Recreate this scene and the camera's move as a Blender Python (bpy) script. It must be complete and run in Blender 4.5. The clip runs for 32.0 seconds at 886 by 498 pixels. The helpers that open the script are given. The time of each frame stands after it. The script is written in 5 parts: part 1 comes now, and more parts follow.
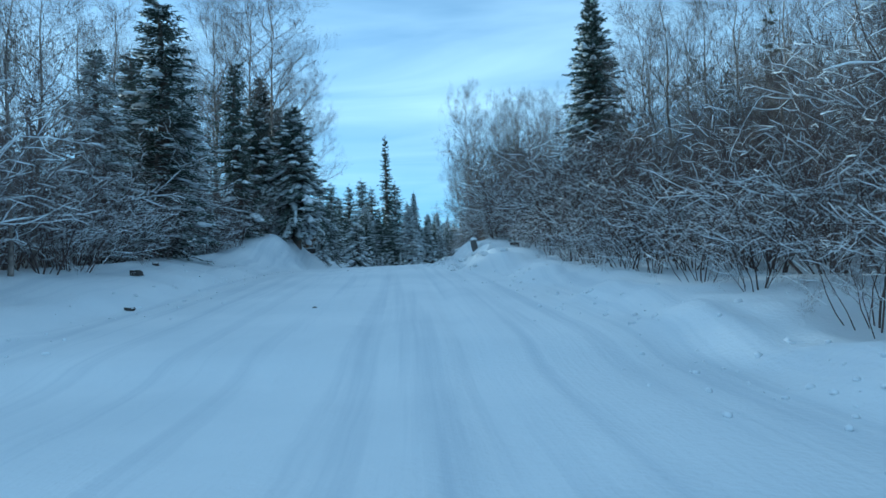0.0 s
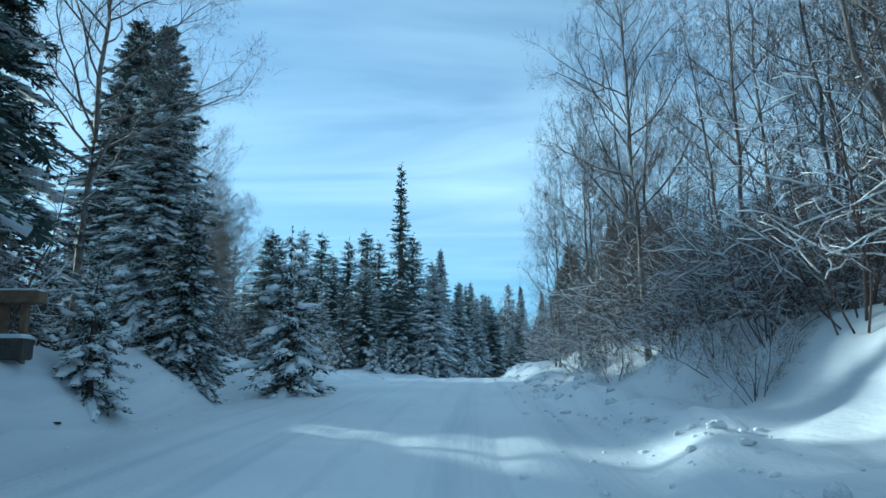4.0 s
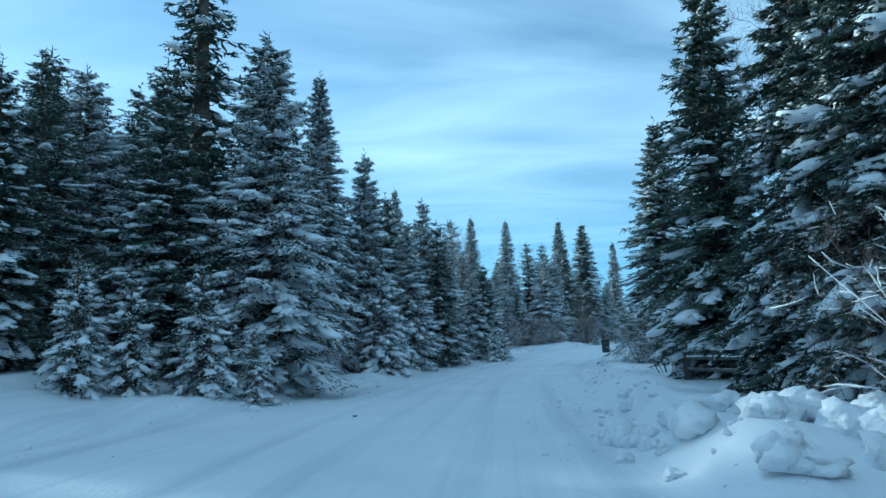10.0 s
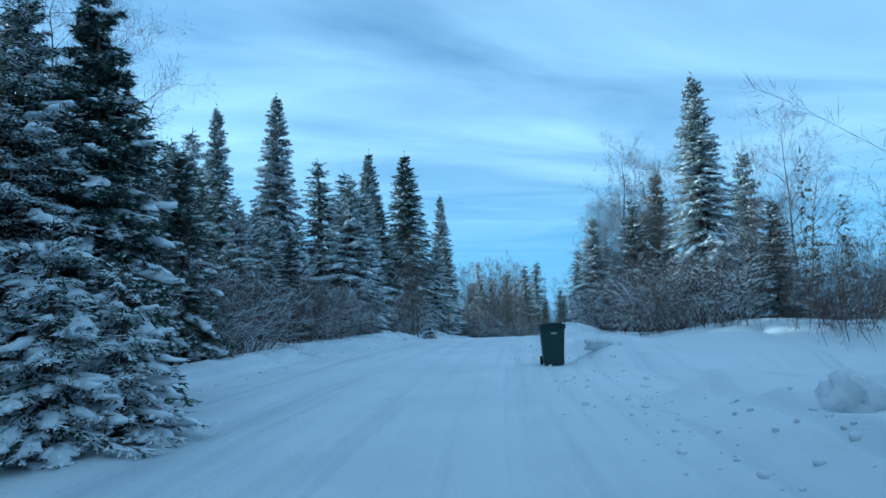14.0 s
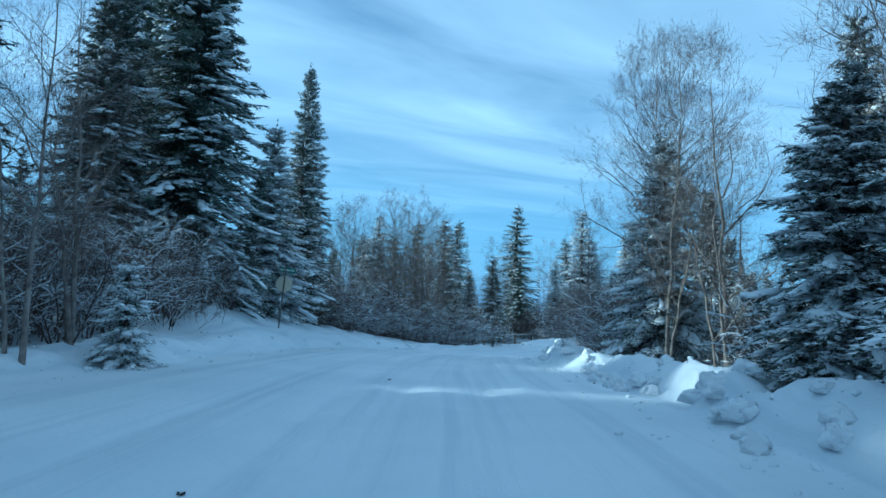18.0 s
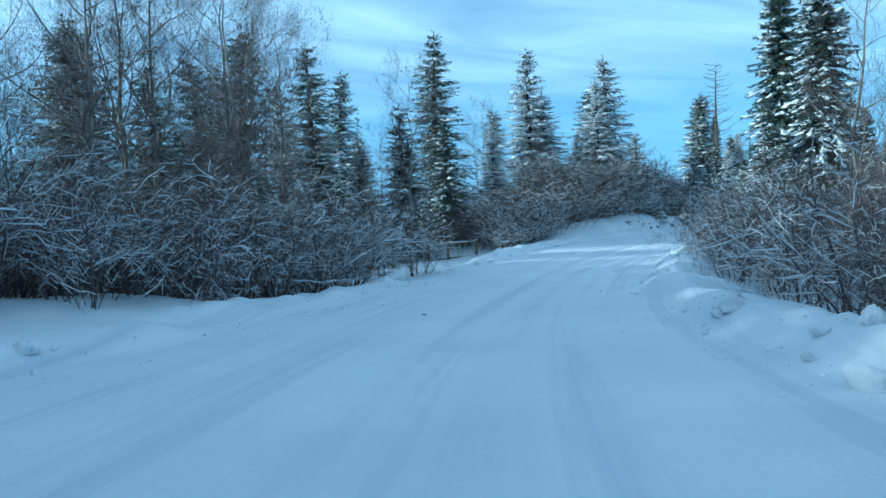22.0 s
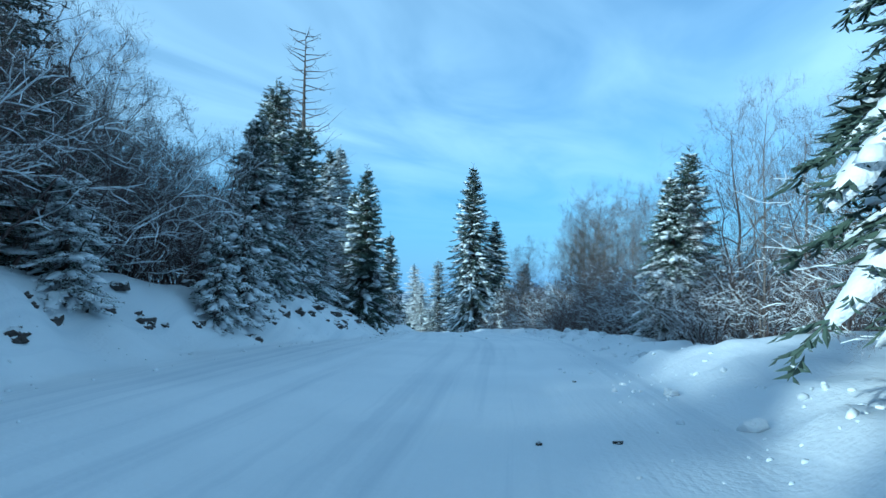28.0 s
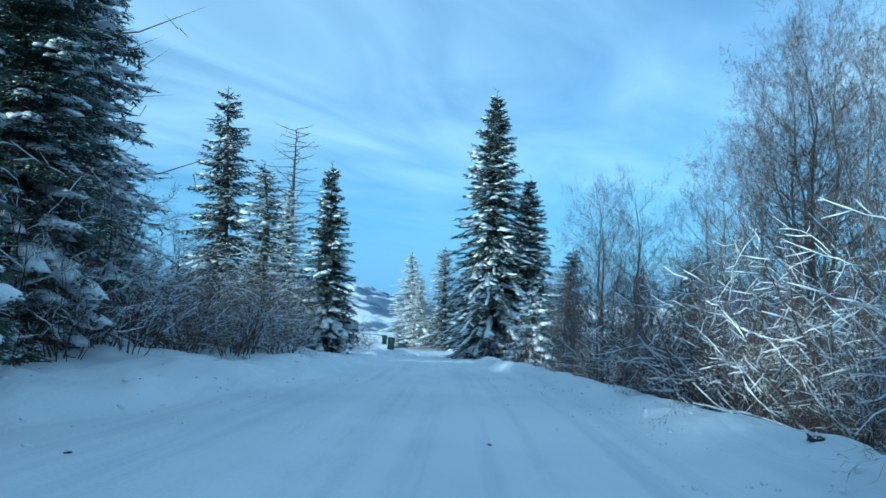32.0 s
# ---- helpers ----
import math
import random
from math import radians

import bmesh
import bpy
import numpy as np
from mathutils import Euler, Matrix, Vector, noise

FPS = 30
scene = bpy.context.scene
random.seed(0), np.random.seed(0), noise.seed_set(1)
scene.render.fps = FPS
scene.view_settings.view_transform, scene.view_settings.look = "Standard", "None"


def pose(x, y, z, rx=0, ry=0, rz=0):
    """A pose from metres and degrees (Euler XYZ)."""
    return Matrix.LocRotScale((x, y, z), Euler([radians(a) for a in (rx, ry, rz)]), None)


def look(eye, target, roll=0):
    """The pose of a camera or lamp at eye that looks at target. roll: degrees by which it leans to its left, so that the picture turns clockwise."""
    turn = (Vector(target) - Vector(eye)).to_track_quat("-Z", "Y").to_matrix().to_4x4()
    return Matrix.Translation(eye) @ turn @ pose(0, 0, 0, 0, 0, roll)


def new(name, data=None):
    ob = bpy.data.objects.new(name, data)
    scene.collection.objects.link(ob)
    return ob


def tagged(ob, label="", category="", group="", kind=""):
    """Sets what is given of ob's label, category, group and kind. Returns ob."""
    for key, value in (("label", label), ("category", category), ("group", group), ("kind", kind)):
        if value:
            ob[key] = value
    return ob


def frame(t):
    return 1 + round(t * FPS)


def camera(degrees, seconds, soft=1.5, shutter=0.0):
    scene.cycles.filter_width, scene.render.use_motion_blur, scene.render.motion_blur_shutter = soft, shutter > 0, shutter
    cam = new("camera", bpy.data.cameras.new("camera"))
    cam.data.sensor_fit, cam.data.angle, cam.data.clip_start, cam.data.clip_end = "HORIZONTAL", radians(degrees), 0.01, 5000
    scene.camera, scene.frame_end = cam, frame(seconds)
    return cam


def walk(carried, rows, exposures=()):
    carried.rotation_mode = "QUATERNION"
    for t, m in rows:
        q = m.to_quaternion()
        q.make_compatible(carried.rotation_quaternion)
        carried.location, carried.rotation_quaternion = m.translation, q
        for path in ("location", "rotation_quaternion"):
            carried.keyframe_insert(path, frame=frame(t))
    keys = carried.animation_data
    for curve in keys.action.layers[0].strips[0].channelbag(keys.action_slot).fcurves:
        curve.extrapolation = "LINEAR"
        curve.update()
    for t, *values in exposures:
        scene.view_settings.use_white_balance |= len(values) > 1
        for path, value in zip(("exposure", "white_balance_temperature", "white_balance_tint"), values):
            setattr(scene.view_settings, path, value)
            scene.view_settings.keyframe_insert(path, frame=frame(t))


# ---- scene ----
cam = camera(67.2, 32.0)
PATH = [
    (0.0, (-0.022, 14.684, -4.136), (-0.107, 19.673, -3.818), -2.70),
    (0.5, (-0.376, 19.760, -3.764), (-0.429, 24.744, -3.369), -2.20),
    (1.0, (-0.741, 24.845, -3.353), (-0.768, 29.822, -2.878), -3.00),
    (1.5, (-1.129, 29.890, -2.911), (-1.034, 34.854, -2.321), -3.40),
    (2.0, (-1.539, 34.796, -2.464), (-1.382, 39.741, -1.743), -2.30),
    (2.5, (-1.957, 39.500, -2.043), (-1.845, 44.435, -1.250), -0.50),
    (3.0, (-2.374, 44.047, -1.683), (-2.344, 48.977, -0.850), -0.10),
    (3.5, (-2.776, 48.520, -1.396), (-2.756, 53.443, -0.521), -1.30),
    (4.0, (-3.144, 52.982, -1.168), (-3.352, 57.891, -0.246), -0.60),
    (4.5, (-3.461, 57.457, -0.968), (-3.956, 62.344, -0.036), 1.20),
    (6.5, (-3.525, 74.101, -0.272), (-3.795, 79.041, 0.451), -2.90),
    (7.0, (-3.478, 77.558, -0.157), (-3.415, 82.498, 0.608), -2.40),
    (7.5, (-3.449, 80.917, -0.086), (-3.001, 85.822, 0.776), -2.70),
    (8.0, (-3.441, 84.249, -0.043), (-2.738, 89.103, 0.929), -3.40),
    (8.5, (-3.418, 87.660, -0.026), (-2.698, 92.499, 1.006), -2.70),
    (9.0, (-3.322, 91.237, -0.033), (-2.770, 96.096, 1.007), -1.20),
    (9.5, (-3.126, 94.975, -0.054), (-2.771, 99.882, 0.836), -1.10),
    (10.0, (-2.845, 98.844, -0.080), (-2.533, 103.789, 0.587), -2.00),
    (10.5, (-2.468, 102.862, -0.109), (-2.146, 107.820, 0.456), -2.80),
    (11.0, (-1.951, 107.077, -0.150), (-1.493, 112.033, 0.321), -3.00),
    (11.5, (-1.272, 111.645, -0.211), (-0.509, 116.568, 0.222), -4.40),
    (12.0, (-0.390, 116.768, -0.299), (0.777, 121.613, 0.109), -3.90),
    (12.5, (0.688, 122.295, -0.404), (2.015, 127.087, 0.113), -2.50),
    (13.0, (1.910, 127.753, -0.495), (3.349, 132.505, 0.092), -2.50),
    (13.5, (3.333, 132.967, -0.534), (4.913, 137.677, 0.031), -2.40),
    (14.0, (4.992, 138.062, -0.508), (6.774, 142.700, 0.044), -2.00),
    (14.5, (6.819, 143.127, -0.436), (8.801, 147.678, 0.161), -1.00),
    (16.5, (16.199, 162.003, -0.171), (18.677, 166.306, 0.414), 0.80),
    (17.0, (18.433, 166.365, -0.116), (20.943, 170.660, 0.381), 0.50),
    (17.5, (20.599, 170.556, -0.095), (23.036, 174.906, 0.285), 1.30),
    (18.0, (22.730, 174.517, -0.111), (25.132, 178.888, 0.244), 2.10),
    (18.5, (24.851, 178.287, -0.170), (27.251, 182.656, 0.220), 1.90),
    (19.0, (26.975, 182.036, -0.282), (29.342, 186.410, 0.230), 1.70),
    (19.5, (29.158, 185.957, -0.454), (31.545, 190.323, 0.036), 1.20),
    (20.0, (31.550, 190.148, -0.678), (33.996, 194.499, -0.388), 1.60),
    (20.5, (34.200, 194.440, -0.933), (36.718, 198.759, -0.876), 0.60),
    (21.0, (36.926, 198.466, -1.202), (39.599, 202.690, -1.342), -0.60),
    (21.5, (39.650, 202.102, -1.494), (42.487, 206.209, -1.789), -1.30),
    (22.0, (42.470, 205.532, -1.829), (45.466, 209.523, -2.151), -2.40),
    (22.5, (45.485, 208.891, -2.188), (48.635, 212.758, -2.543), -3.50),
    (23.0, (48.698, 212.163, -2.528), (52.017, 215.873, -2.995), -3.80),
    (23.5, (52.055, 215.254, -2.813), (55.515, 218.821, -3.370), -3.30),
    (24.0, (55.508, 218.061, -3.034), (59.110, 221.482, -3.607), -2.60),
    (24.5, (59.052, 220.599, -3.196), (62.812, 223.842, -3.781), -2.60),
    (25.0, (62.695, 222.948, -3.304), (66.626, 225.998, -3.796), -0.80),
    (25.5, (66.433, 225.171, -3.360), (70.593, 227.925, -3.692), -0.40),
    (27.5, (83.911, 232.792, -3.564), (88.577, 234.582, -3.411), 1.10),
    (28.0, (88.167, 233.886, -3.650), (92.930, 235.391, -3.415), 0.80),
    (28.5, (92.527, 234.892, -3.741), (97.362, 236.140, -3.499), 0.80),
    (29.0, (96.957, 235.886, -3.847), (101.801, 237.105, -3.637), 1.20),
    (29.5, (101.463, 236.916, -3.987), (106.307, 238.126, -3.720), 1.40),
    (30.0, (106.048, 238.000, -4.170), (110.886, 239.225, -3.855), 1.40),
    (30.5, (110.684, 239.169, -4.395), (115.487, 240.525, -4.083), 1.70),
    (31.0, (115.340, 240.482, -4.660), (120.102, 241.976, -4.360), 1.80),
    (31.5, (119.998, 241.950, -4.966), (124.726, 243.555, -4.692), 1.70),
    (32.0, (124.676, 243.520, -5.313), (129.384, 245.176, -5.020), 2.00),
]
walk(cam, [(t, look(eye, target, roll)) for t, eye, target, roll in PATH],
     [(0.0, 0.38, 4700, -15), (7.5, 0.33, 5000, -17), (10.0, 0.42, 4720, -17), (12.5, 0.44, 4420, -16), (14.0, 0.34, 4430, -16), (18.0, 0.30, 4430, -17), (22.0, 0.46, 4520, -17), (25.5, 0.46, 4560, -17), (28.0, 0.28, 4450, -16), (32.0, 0.26, 4460, -16)])
# ---- sky and sun ----
SUN_TURN, SUN_RISE = 55.0, 14.0  # degrees: to the left of north (+y), above the horizon
world = bpy.data.worlds.new("world")
scene.world = world
world.use_nodes = True
wn, wl = world.node_tree.nodes, world.node_tree.links
wn.clear()
w_out, w_bg = wn.new("ShaderNodeOutputWorld"), wn.new("ShaderNodeBackground")
w_sky, w_co, w_map = wn.new("ShaderNodeTexSky"), wn.new("ShaderNodeTexCoord"), wn.new("ShaderNodeMapping")
w_noise, w_ramp, w_mix = wn.new("ShaderNodeTexNoise"), wn.new("ShaderNodeValToRGB"), wn.new("ShaderNodeMix")
w_big, w_bigr, w_mul = wn.new("ShaderNodeTexNoise"), wn.new("ShaderNodeValToRGB"), wn.new("ShaderNodeMath")
w_sep, w_div, w_comb = wn.new("ShaderNodeSeparateXYZ"), wn.new("ShaderNodeMath"), wn.new("ShaderNodeCombineXYZ")
w_div2, w_add, w_low, w_mul2 = wn.new("ShaderNodeMath"), wn.new("ShaderNodeMath"), wn.new("ShaderNodeMapRange"), wn.new("ShaderNodeMath")
w_sky.sky_type, w_sky.sun_disc = "NISHITA", False
w_sky.sun_elevation, w_sky.sun_rotation = radians(SUN_RISE), radians(-SUN_TURN)
w_sky.altitude, w_sky.air_density, w_sky.dust_density, w_sky.ozone_density = 300, 1.0, 0.4, 3.2
# thin cirrus on a flat layer high above
wl.new(w_co.outputs["Generated"], w_sep.inputs[0])
w_add.operation, w_add.inputs[1].default_value = "MAXIMUM", 0.03
wl.new(w_sep.outputs["Z"], w_add.inputs[0])
w_div.operation = w_div2.operation = "DIVIDE"
for node, axis in ((w_div, "X"), (w_div2, "Y")):
    wl.new(w_sep.outputs[axis], node.inputs[0])
    wl.new(w_add.outputs[0], node.inputs[1])
wl.new(w_div.outputs[0], w_comb.inputs[0])
wl.new(w_div2.outputs[0], w_comb.inputs[1])
wl.new(w_comb.outputs[0], w_map.inputs[0])
w_map.inputs["Rotation"].default_value = (0, 0, radians(28))
w_map.inputs["Scale"].default_value = (0.55, 1.25, 1)
w_noise.inputs["Scale"].default_value, w_noise.inputs["Detail"].default_value = 0.8, 5
w_noise.inputs["Roughness"].default_value, w_noise.inputs["Distortion"].default_value = 0.52, 0.7
w_big.inputs["Scale"].default_value, w_big.inputs["Detail"].default_value = 0.33, 3
wl.new(w_map.outputs[0], w_noise.inputs["Vector"])
wl.new(w_map.outputs[0], w_big.inputs["Vector"])
w_ramp.color_ramp.elements[0].position, w_ramp.color_ramp.elements[1].position = 0.20, 0.74
w_bigr.color_ramp.elements[0].position, w_bigr.color_ramp.elements[1].position = 0.14, 0.52
w_ramp.color_ramp.elements[0].color = (0.12, 0.12, 0.12, 1)
w_bigr.color_ramp.elements[0].color = (0.26, 0.26, 0.26, 1)
wl.new(w_noise.outputs[0], w_ramp.inputs[0])
wl.new(w_big.outputs[0], w_bigr.inputs[0])
w_mul.operation = w_mul2.operation = "MULTIPLY"
wl.new(w_ramp.outputs[0], w_mul.inputs[0])
wl.new(w_bigr.outputs[0], w_mul.inputs[1])
w_low.inputs["From Min"].default_value, w_low.inputs["From Max"].default_value = 0.04, 0.22
w_low.inputs["To Min"].default_value, w_low.inputs["To Max"].default_value = 0.06, 0.75
wl.new(w_sep.outputs["Z"], w_low.inputs["Value"])
wl.new(w_mul.outputs[0], w_mul2.inputs[0])
wl.new(w_low.outputs[0], w_mul2.inputs[1])
w_mix.data_type = "RGBA"
wl.new(w_mul2.outputs[0], w_mix.inputs[0])
wl.new(w_sky.outputs[0], w_mix.inputs[6])
w_mix.inputs[7].default_value = (7.3, 8.1, 9.1, 1)
# blue haze low over the land
w_haze, w_hmix = wn.new("ShaderNodeMapRange"), wn.new("ShaderNodeMix")
w_haze.inputs["From Min"].default_value, w_haze.inputs["From Max"].default_value = 0.0, 0.20
w_haze.inputs["To Min"].default_value, w_haze.inputs["To Max"].default_value = 0.75, 0.0
wl.new(w_sep.outputs["Z"], w_haze.inputs["Value"])
w_hmix.data_type = "RGBA"
wl.new(w_haze.outputs[0], w_hmix.inputs[0])
wl.new(w_mix.outputs[2], w_hmix.inputs[6])
w_hmix.inputs[7].default_value = (2.2, 4.1, 6.9, 1)
wl.new(w_hmix.outputs[2], w_bg.inputs[0])
w_bg.inputs[1].default_value = 0.105
wl.new(w_bg.outputs[0], w_out.inputs[0])

sun = new("sun", bpy.data.lights.new("sun", "SUN"))
sun.data.energy, sun.data.angle, sun.data.color = 4.2, radians(1.5), (1.0, 0.90, 0.76)
ang, up = radians(SUN_TURN), radians(SUN_RISE)
to_sun = Vector((-math.sin(ang) * math.cos(up), math.cos(ang) * math.cos(up), math.sin(up)))
sun.matrix_world = look(to_sun * 100, (0, 0, 0))


# ---- materials ----
def material(name, colour, rough=0.7, second=None, scale=6.0, bump=0.0, bump_scale=30.0, snow=0.0, snow_scale=9.0, metal=0.0, spread=0.0):
    """A surface of two mottled colours with fine relief. snow: how much of its upper sides carries snow."""
    m = bpy.data.materials.new(name)
    m.use_nodes = True
    n, l = m.node_tree.nodes, m.node_tree.links
    b = n["Principled BSDF"]
    b.inputs["Roughness"].default_value, b.inputs["Metallic"].default_value = rough, metal
    b.inputs["Specular IOR Level"].default_value = 0.3
    co = n.new("ShaderNodeTexCoord")
    noise_a = n.new("ShaderNodeTexNoise")
    noise_a.inputs["Scale"].default_value, noise_a.inputs["Detail"].default_value = scale, 5
    l.new(co.outputs["Object"], noise_a.inputs["Vector"])
    mix = n.new("ShaderNodeMix")
    mix.data_type = "RGBA"
    mix.inputs[6].default_value = (*colour, 1)
    mix.inputs[7].default_value = (*(second or [c * 0.7 for c in colour]), 1)
    ramp = n.new("ShaderNodeValToRGB")
    ramp.color_ramp.elements[0].position, ramp.color_ramp.elements[1].position = 0.36, 0.66
    l.new(noise_a.outputs[0], ramp.inputs[0])
    l.new(ramp.outputs[0], mix.inputs[0])
    out = mix.outputs[2]
    if spread:
        info, hsv, rng = n.new("ShaderNodeObjectInfo"), n.new("ShaderNodeHueSaturation"), n.new("ShaderNodeMapRange")
        rng.inputs["To Min"].default_value, rng.inputs["To Max"].default_value = 1 - spread, 1 + spread
        l.new(info.outputs["Random"], rng.inputs["Value"])
        l.new(rng.outputs[0], hsv.inputs["Value"])
        l.new(out, hsv.inputs["Color"])
        out = hsv.outputs[0]
    if snow:
        geo, sep, noise_b = n.new("ShaderNodeNewGeometry"), n.new("ShaderNodeSeparateXYZ"), n.new("ShaderNodeTexNoise")
        add, lim, lay = n.new("ShaderNodeMath"), n.new("ShaderNodeMapRange"), n.new("ShaderNodeMix")
        noise_b.inputs["Scale"].default_value, noise_b.inputs["Detail"].default_value = snow_scale, 4
        l.new(co.outputs["Object"], noise_b.inputs["Vector"])
        l.new(geo.outputs["Normal"], sep.inputs[0])
        add.operation = "ADD"
        l.new(sep.outputs["Z"], add.inputs[0])
        l.new(noise_b.outputs[0], add.inputs[1])
        lim.inputs["From Min"].default_value, lim.inputs["From Max"].default_value = 1.49 - snow, 1.55 - snow
        l.new(add.outputs[0], lim.inputs["Value"])
        lay.data_type = "RGBA"
        l.new(lim.outputs[0], lay.inputs[0])
        l.new(out, lay.inputs[6])
        lay.inputs[7].default_value = (0.80, 0.82, 0.85, 1)
        out = lay.outputs[2]
    l.new(out, b.inputs["Base Color"])
    if bump:
        bn, noise_c = n.new("ShaderNodeBump"), n.new("ShaderNodeTexNoise")
        noise_c.inputs["Scale"].default_value, noise_c.inputs["Detail"].default_value = bump_scale, 6
        l.new(co.outputs["Object"], noise_c.inputs["Vector"])
        l.new(noise_c.outputs[0], bn.inputs["Height"])
        bn.inputs["Strength"].default_value, bn.inputs["Distance"].default_value = bump, 0.05
        l.new(bn.outputs[0], b.inputs["Normal"])
    return m


M_SNOW = material("snow", (0.80, 0.82, 0.85), 0.75, (0.74, 0.77, 0.81), 0.6, 0.6, 8.0)
M_PACKED = material("packed_snow", (0.78, 0.80, 0.83), 0.65, (0.70, 0.73, 0.77), 0.35, 0.32, 14.0)


def streaks(m):
    """Adds wheel streaks that run along the road (its map holds metres across and along)."""
    n, l = m.node_tree.nodes, m.node_tree.links
    b, old = n["Principled BSDF"], n["Bump"]
    uv, sep, comb = n.new("ShaderNodeUVMap"), n.new("ShaderNodeSeparateXYZ"), n.new("ShaderNodeCombineXYZ")
    l.new(uv.outputs[0], sep.inputs[0])
    mul_a, mul_b = n.new("ShaderNodeMath"), n.new("ShaderNodeMath")
    mul_a.operation = mul_b.operation = "MULTIPLY"
    mul_a.inputs[1].default_value, mul_b.inputs[1].default_value = 1.7, 0.035
    l.new(sep.outputs["X"], mul_a.inputs[0])
    l.new(sep.outputs["Y"], mul_b.inputs[0])
    l.new(mul_a.outputs[0], comb.inputs[0])
    l.new(mul_b.outputs[0], comb.inputs[1])
    tex, bump = n.new("ShaderNodeTexNoise"), n.new("ShaderNodeBump")
    tex.inputs["Scale"].default_value, tex.inputs["Detail"].default_value, tex.inputs["Roughness"].default_value = 1.0, 5, 0.6
    l.new(comb.outputs[0], tex.inputs["Vector"])
    l.new(tex.outputs[0], bump.inputs["Height"])
    bump.inputs["Strength"].default_value, bump.inputs["Distance"].default_value = 0.48, 0.08
    l.new(old.outputs[0], bump.inputs["Normal"])
    l.new(bump.outputs[0], b.inputs["Normal"])
    # polished, slightly greyer lanes
    lane, mix = n.new("ShaderNodeValToRGB"), n.new("ShaderNodeMix")
    lane.color_ramp.elements[0].position, lane.color_ramp.elements[1].position = 0.50, 0.72
    l.new(tex.outputs[0], lane.inputs[0])
    mix.data_type, mix.blend_type = "RGBA", "MULTIPLY"
    l.new(lane.outputs[0], mix.inputs[0])
    l.new(b.inputs["Base Color"].links[0].from_socket, mix.inputs[6])
    mix.inputs[7].default_value = (0.78, 0.81, 0.85, 1)
    l.new(mix.outputs[2], b.inputs["Base Color"])


streaks(M_PACKED)
M_TREESNOW = material("branch_snow", (0.84, 0.86, 0.89), 0.8, (0.78, 0.81, 0.85), 3.0, 0.4, 25.0)
M_NEEDLE = material("spruce_needles", (0.072, 0.102, 0.078), 0.75, (0.044, 0.060, 0.050), 2.2, snow=0.20, snow_scale=9.0, spread=0.3)
M_NEEDLE2 = material("frosted_spruce_needles", (0.076, 0.106, 0.084), 0.75, (0.046, 0.062, 0.052), 2.2, snow=0.42, snow_scale=8.0, spread=0.25)
M_BARK = material("spruce_bark", (0.15, 0.12, 0.10), 0.9, (0.06, 0.05, 0.045), 9.0, 0.6, 40.0, snow=0.05)
M_BIRCH = material("birch_bark", (0.30, 0.26, 0.23), 0.8, (0.12, 0.10, 0.09), 5.0, 0.4, 30.0, snow=0.1)
M_TWIG = material("bare_twigs", (0.15, 0.115, 0.10), 0.85, (0.085, 0.065, 0.058), 3.0, snow=0.25, snow_scale=9.0, spread=0.25)
M_BRUSH = material("thin_shoots", (0.14, 0.103, 0.090), 0.85, (0.080, 0.060, 0.055), 3.0, snow=0.27, snow_scale=11.0, spread=0.25)
M_ALDER = material("alder_twigs", (0.12, 0.09, 0.08), 0.85, (0.065, 0.05, 0.048), 3.0, snow=0.45, snow_scale=11.0, spread=0.25)
M_ROCK = material("dark_earth", (0.10, 0.09, 0.085), 0.9, (0.05, 0.045, 0.04), 5.0, 0.8, 14.0, snow=0.35)
M_BIN = material("green_plastic", (0.030, 0.055, 0.048), 0.45, (0.024, 0.045, 0.040), 14.0, 0.1, 60.0)
M_TYRE = material("black_rubber", (0.02, 0.02, 0.02), 0.8, (0.03, 0.03, 0.03), 20.0)
M_WOOD = material("weathered_wood", (0.24, 0.16, 0.10), 0.8, (0.14, 0.10, 0.07), 7.0, 0.5, 30.0)
M_GREYWOOD = material("grey_weathered_wood", (0.16, 0.15, 0.14), 0.9, (0.10, 0.09, 0.085), 12.0, 0.6, 40.0, snow=0.15)
M_STEEL = material("galvanised_steel", (0.42, 0.43, 0.44), 0.45, (0.34, 0.35, 0.36), 12.0, metal=0.7)
M_SIGNBACK = material("bare_aluminium", (0.62, 0.55, 0.42), 0.5, (0.52, 0.46, 0.36), 8.0)
M_GREEN = material("green_sign", (0.01, 0.16, 0.10), 0.5, (0.01, 0.13, 0.085), 10.0)
M_WHITE = material("white_paint", (0.75, 0.75, 0.73), 0.5, (0.66, 0.66, 0.64), 4.0, snow=0.2)
M_GROUND = material("forest_floor_snow", (0.80, 0.82, 0.85), 0.75, (0.74, 0.77, 0.81), 0.6, 0.6, 8.0)


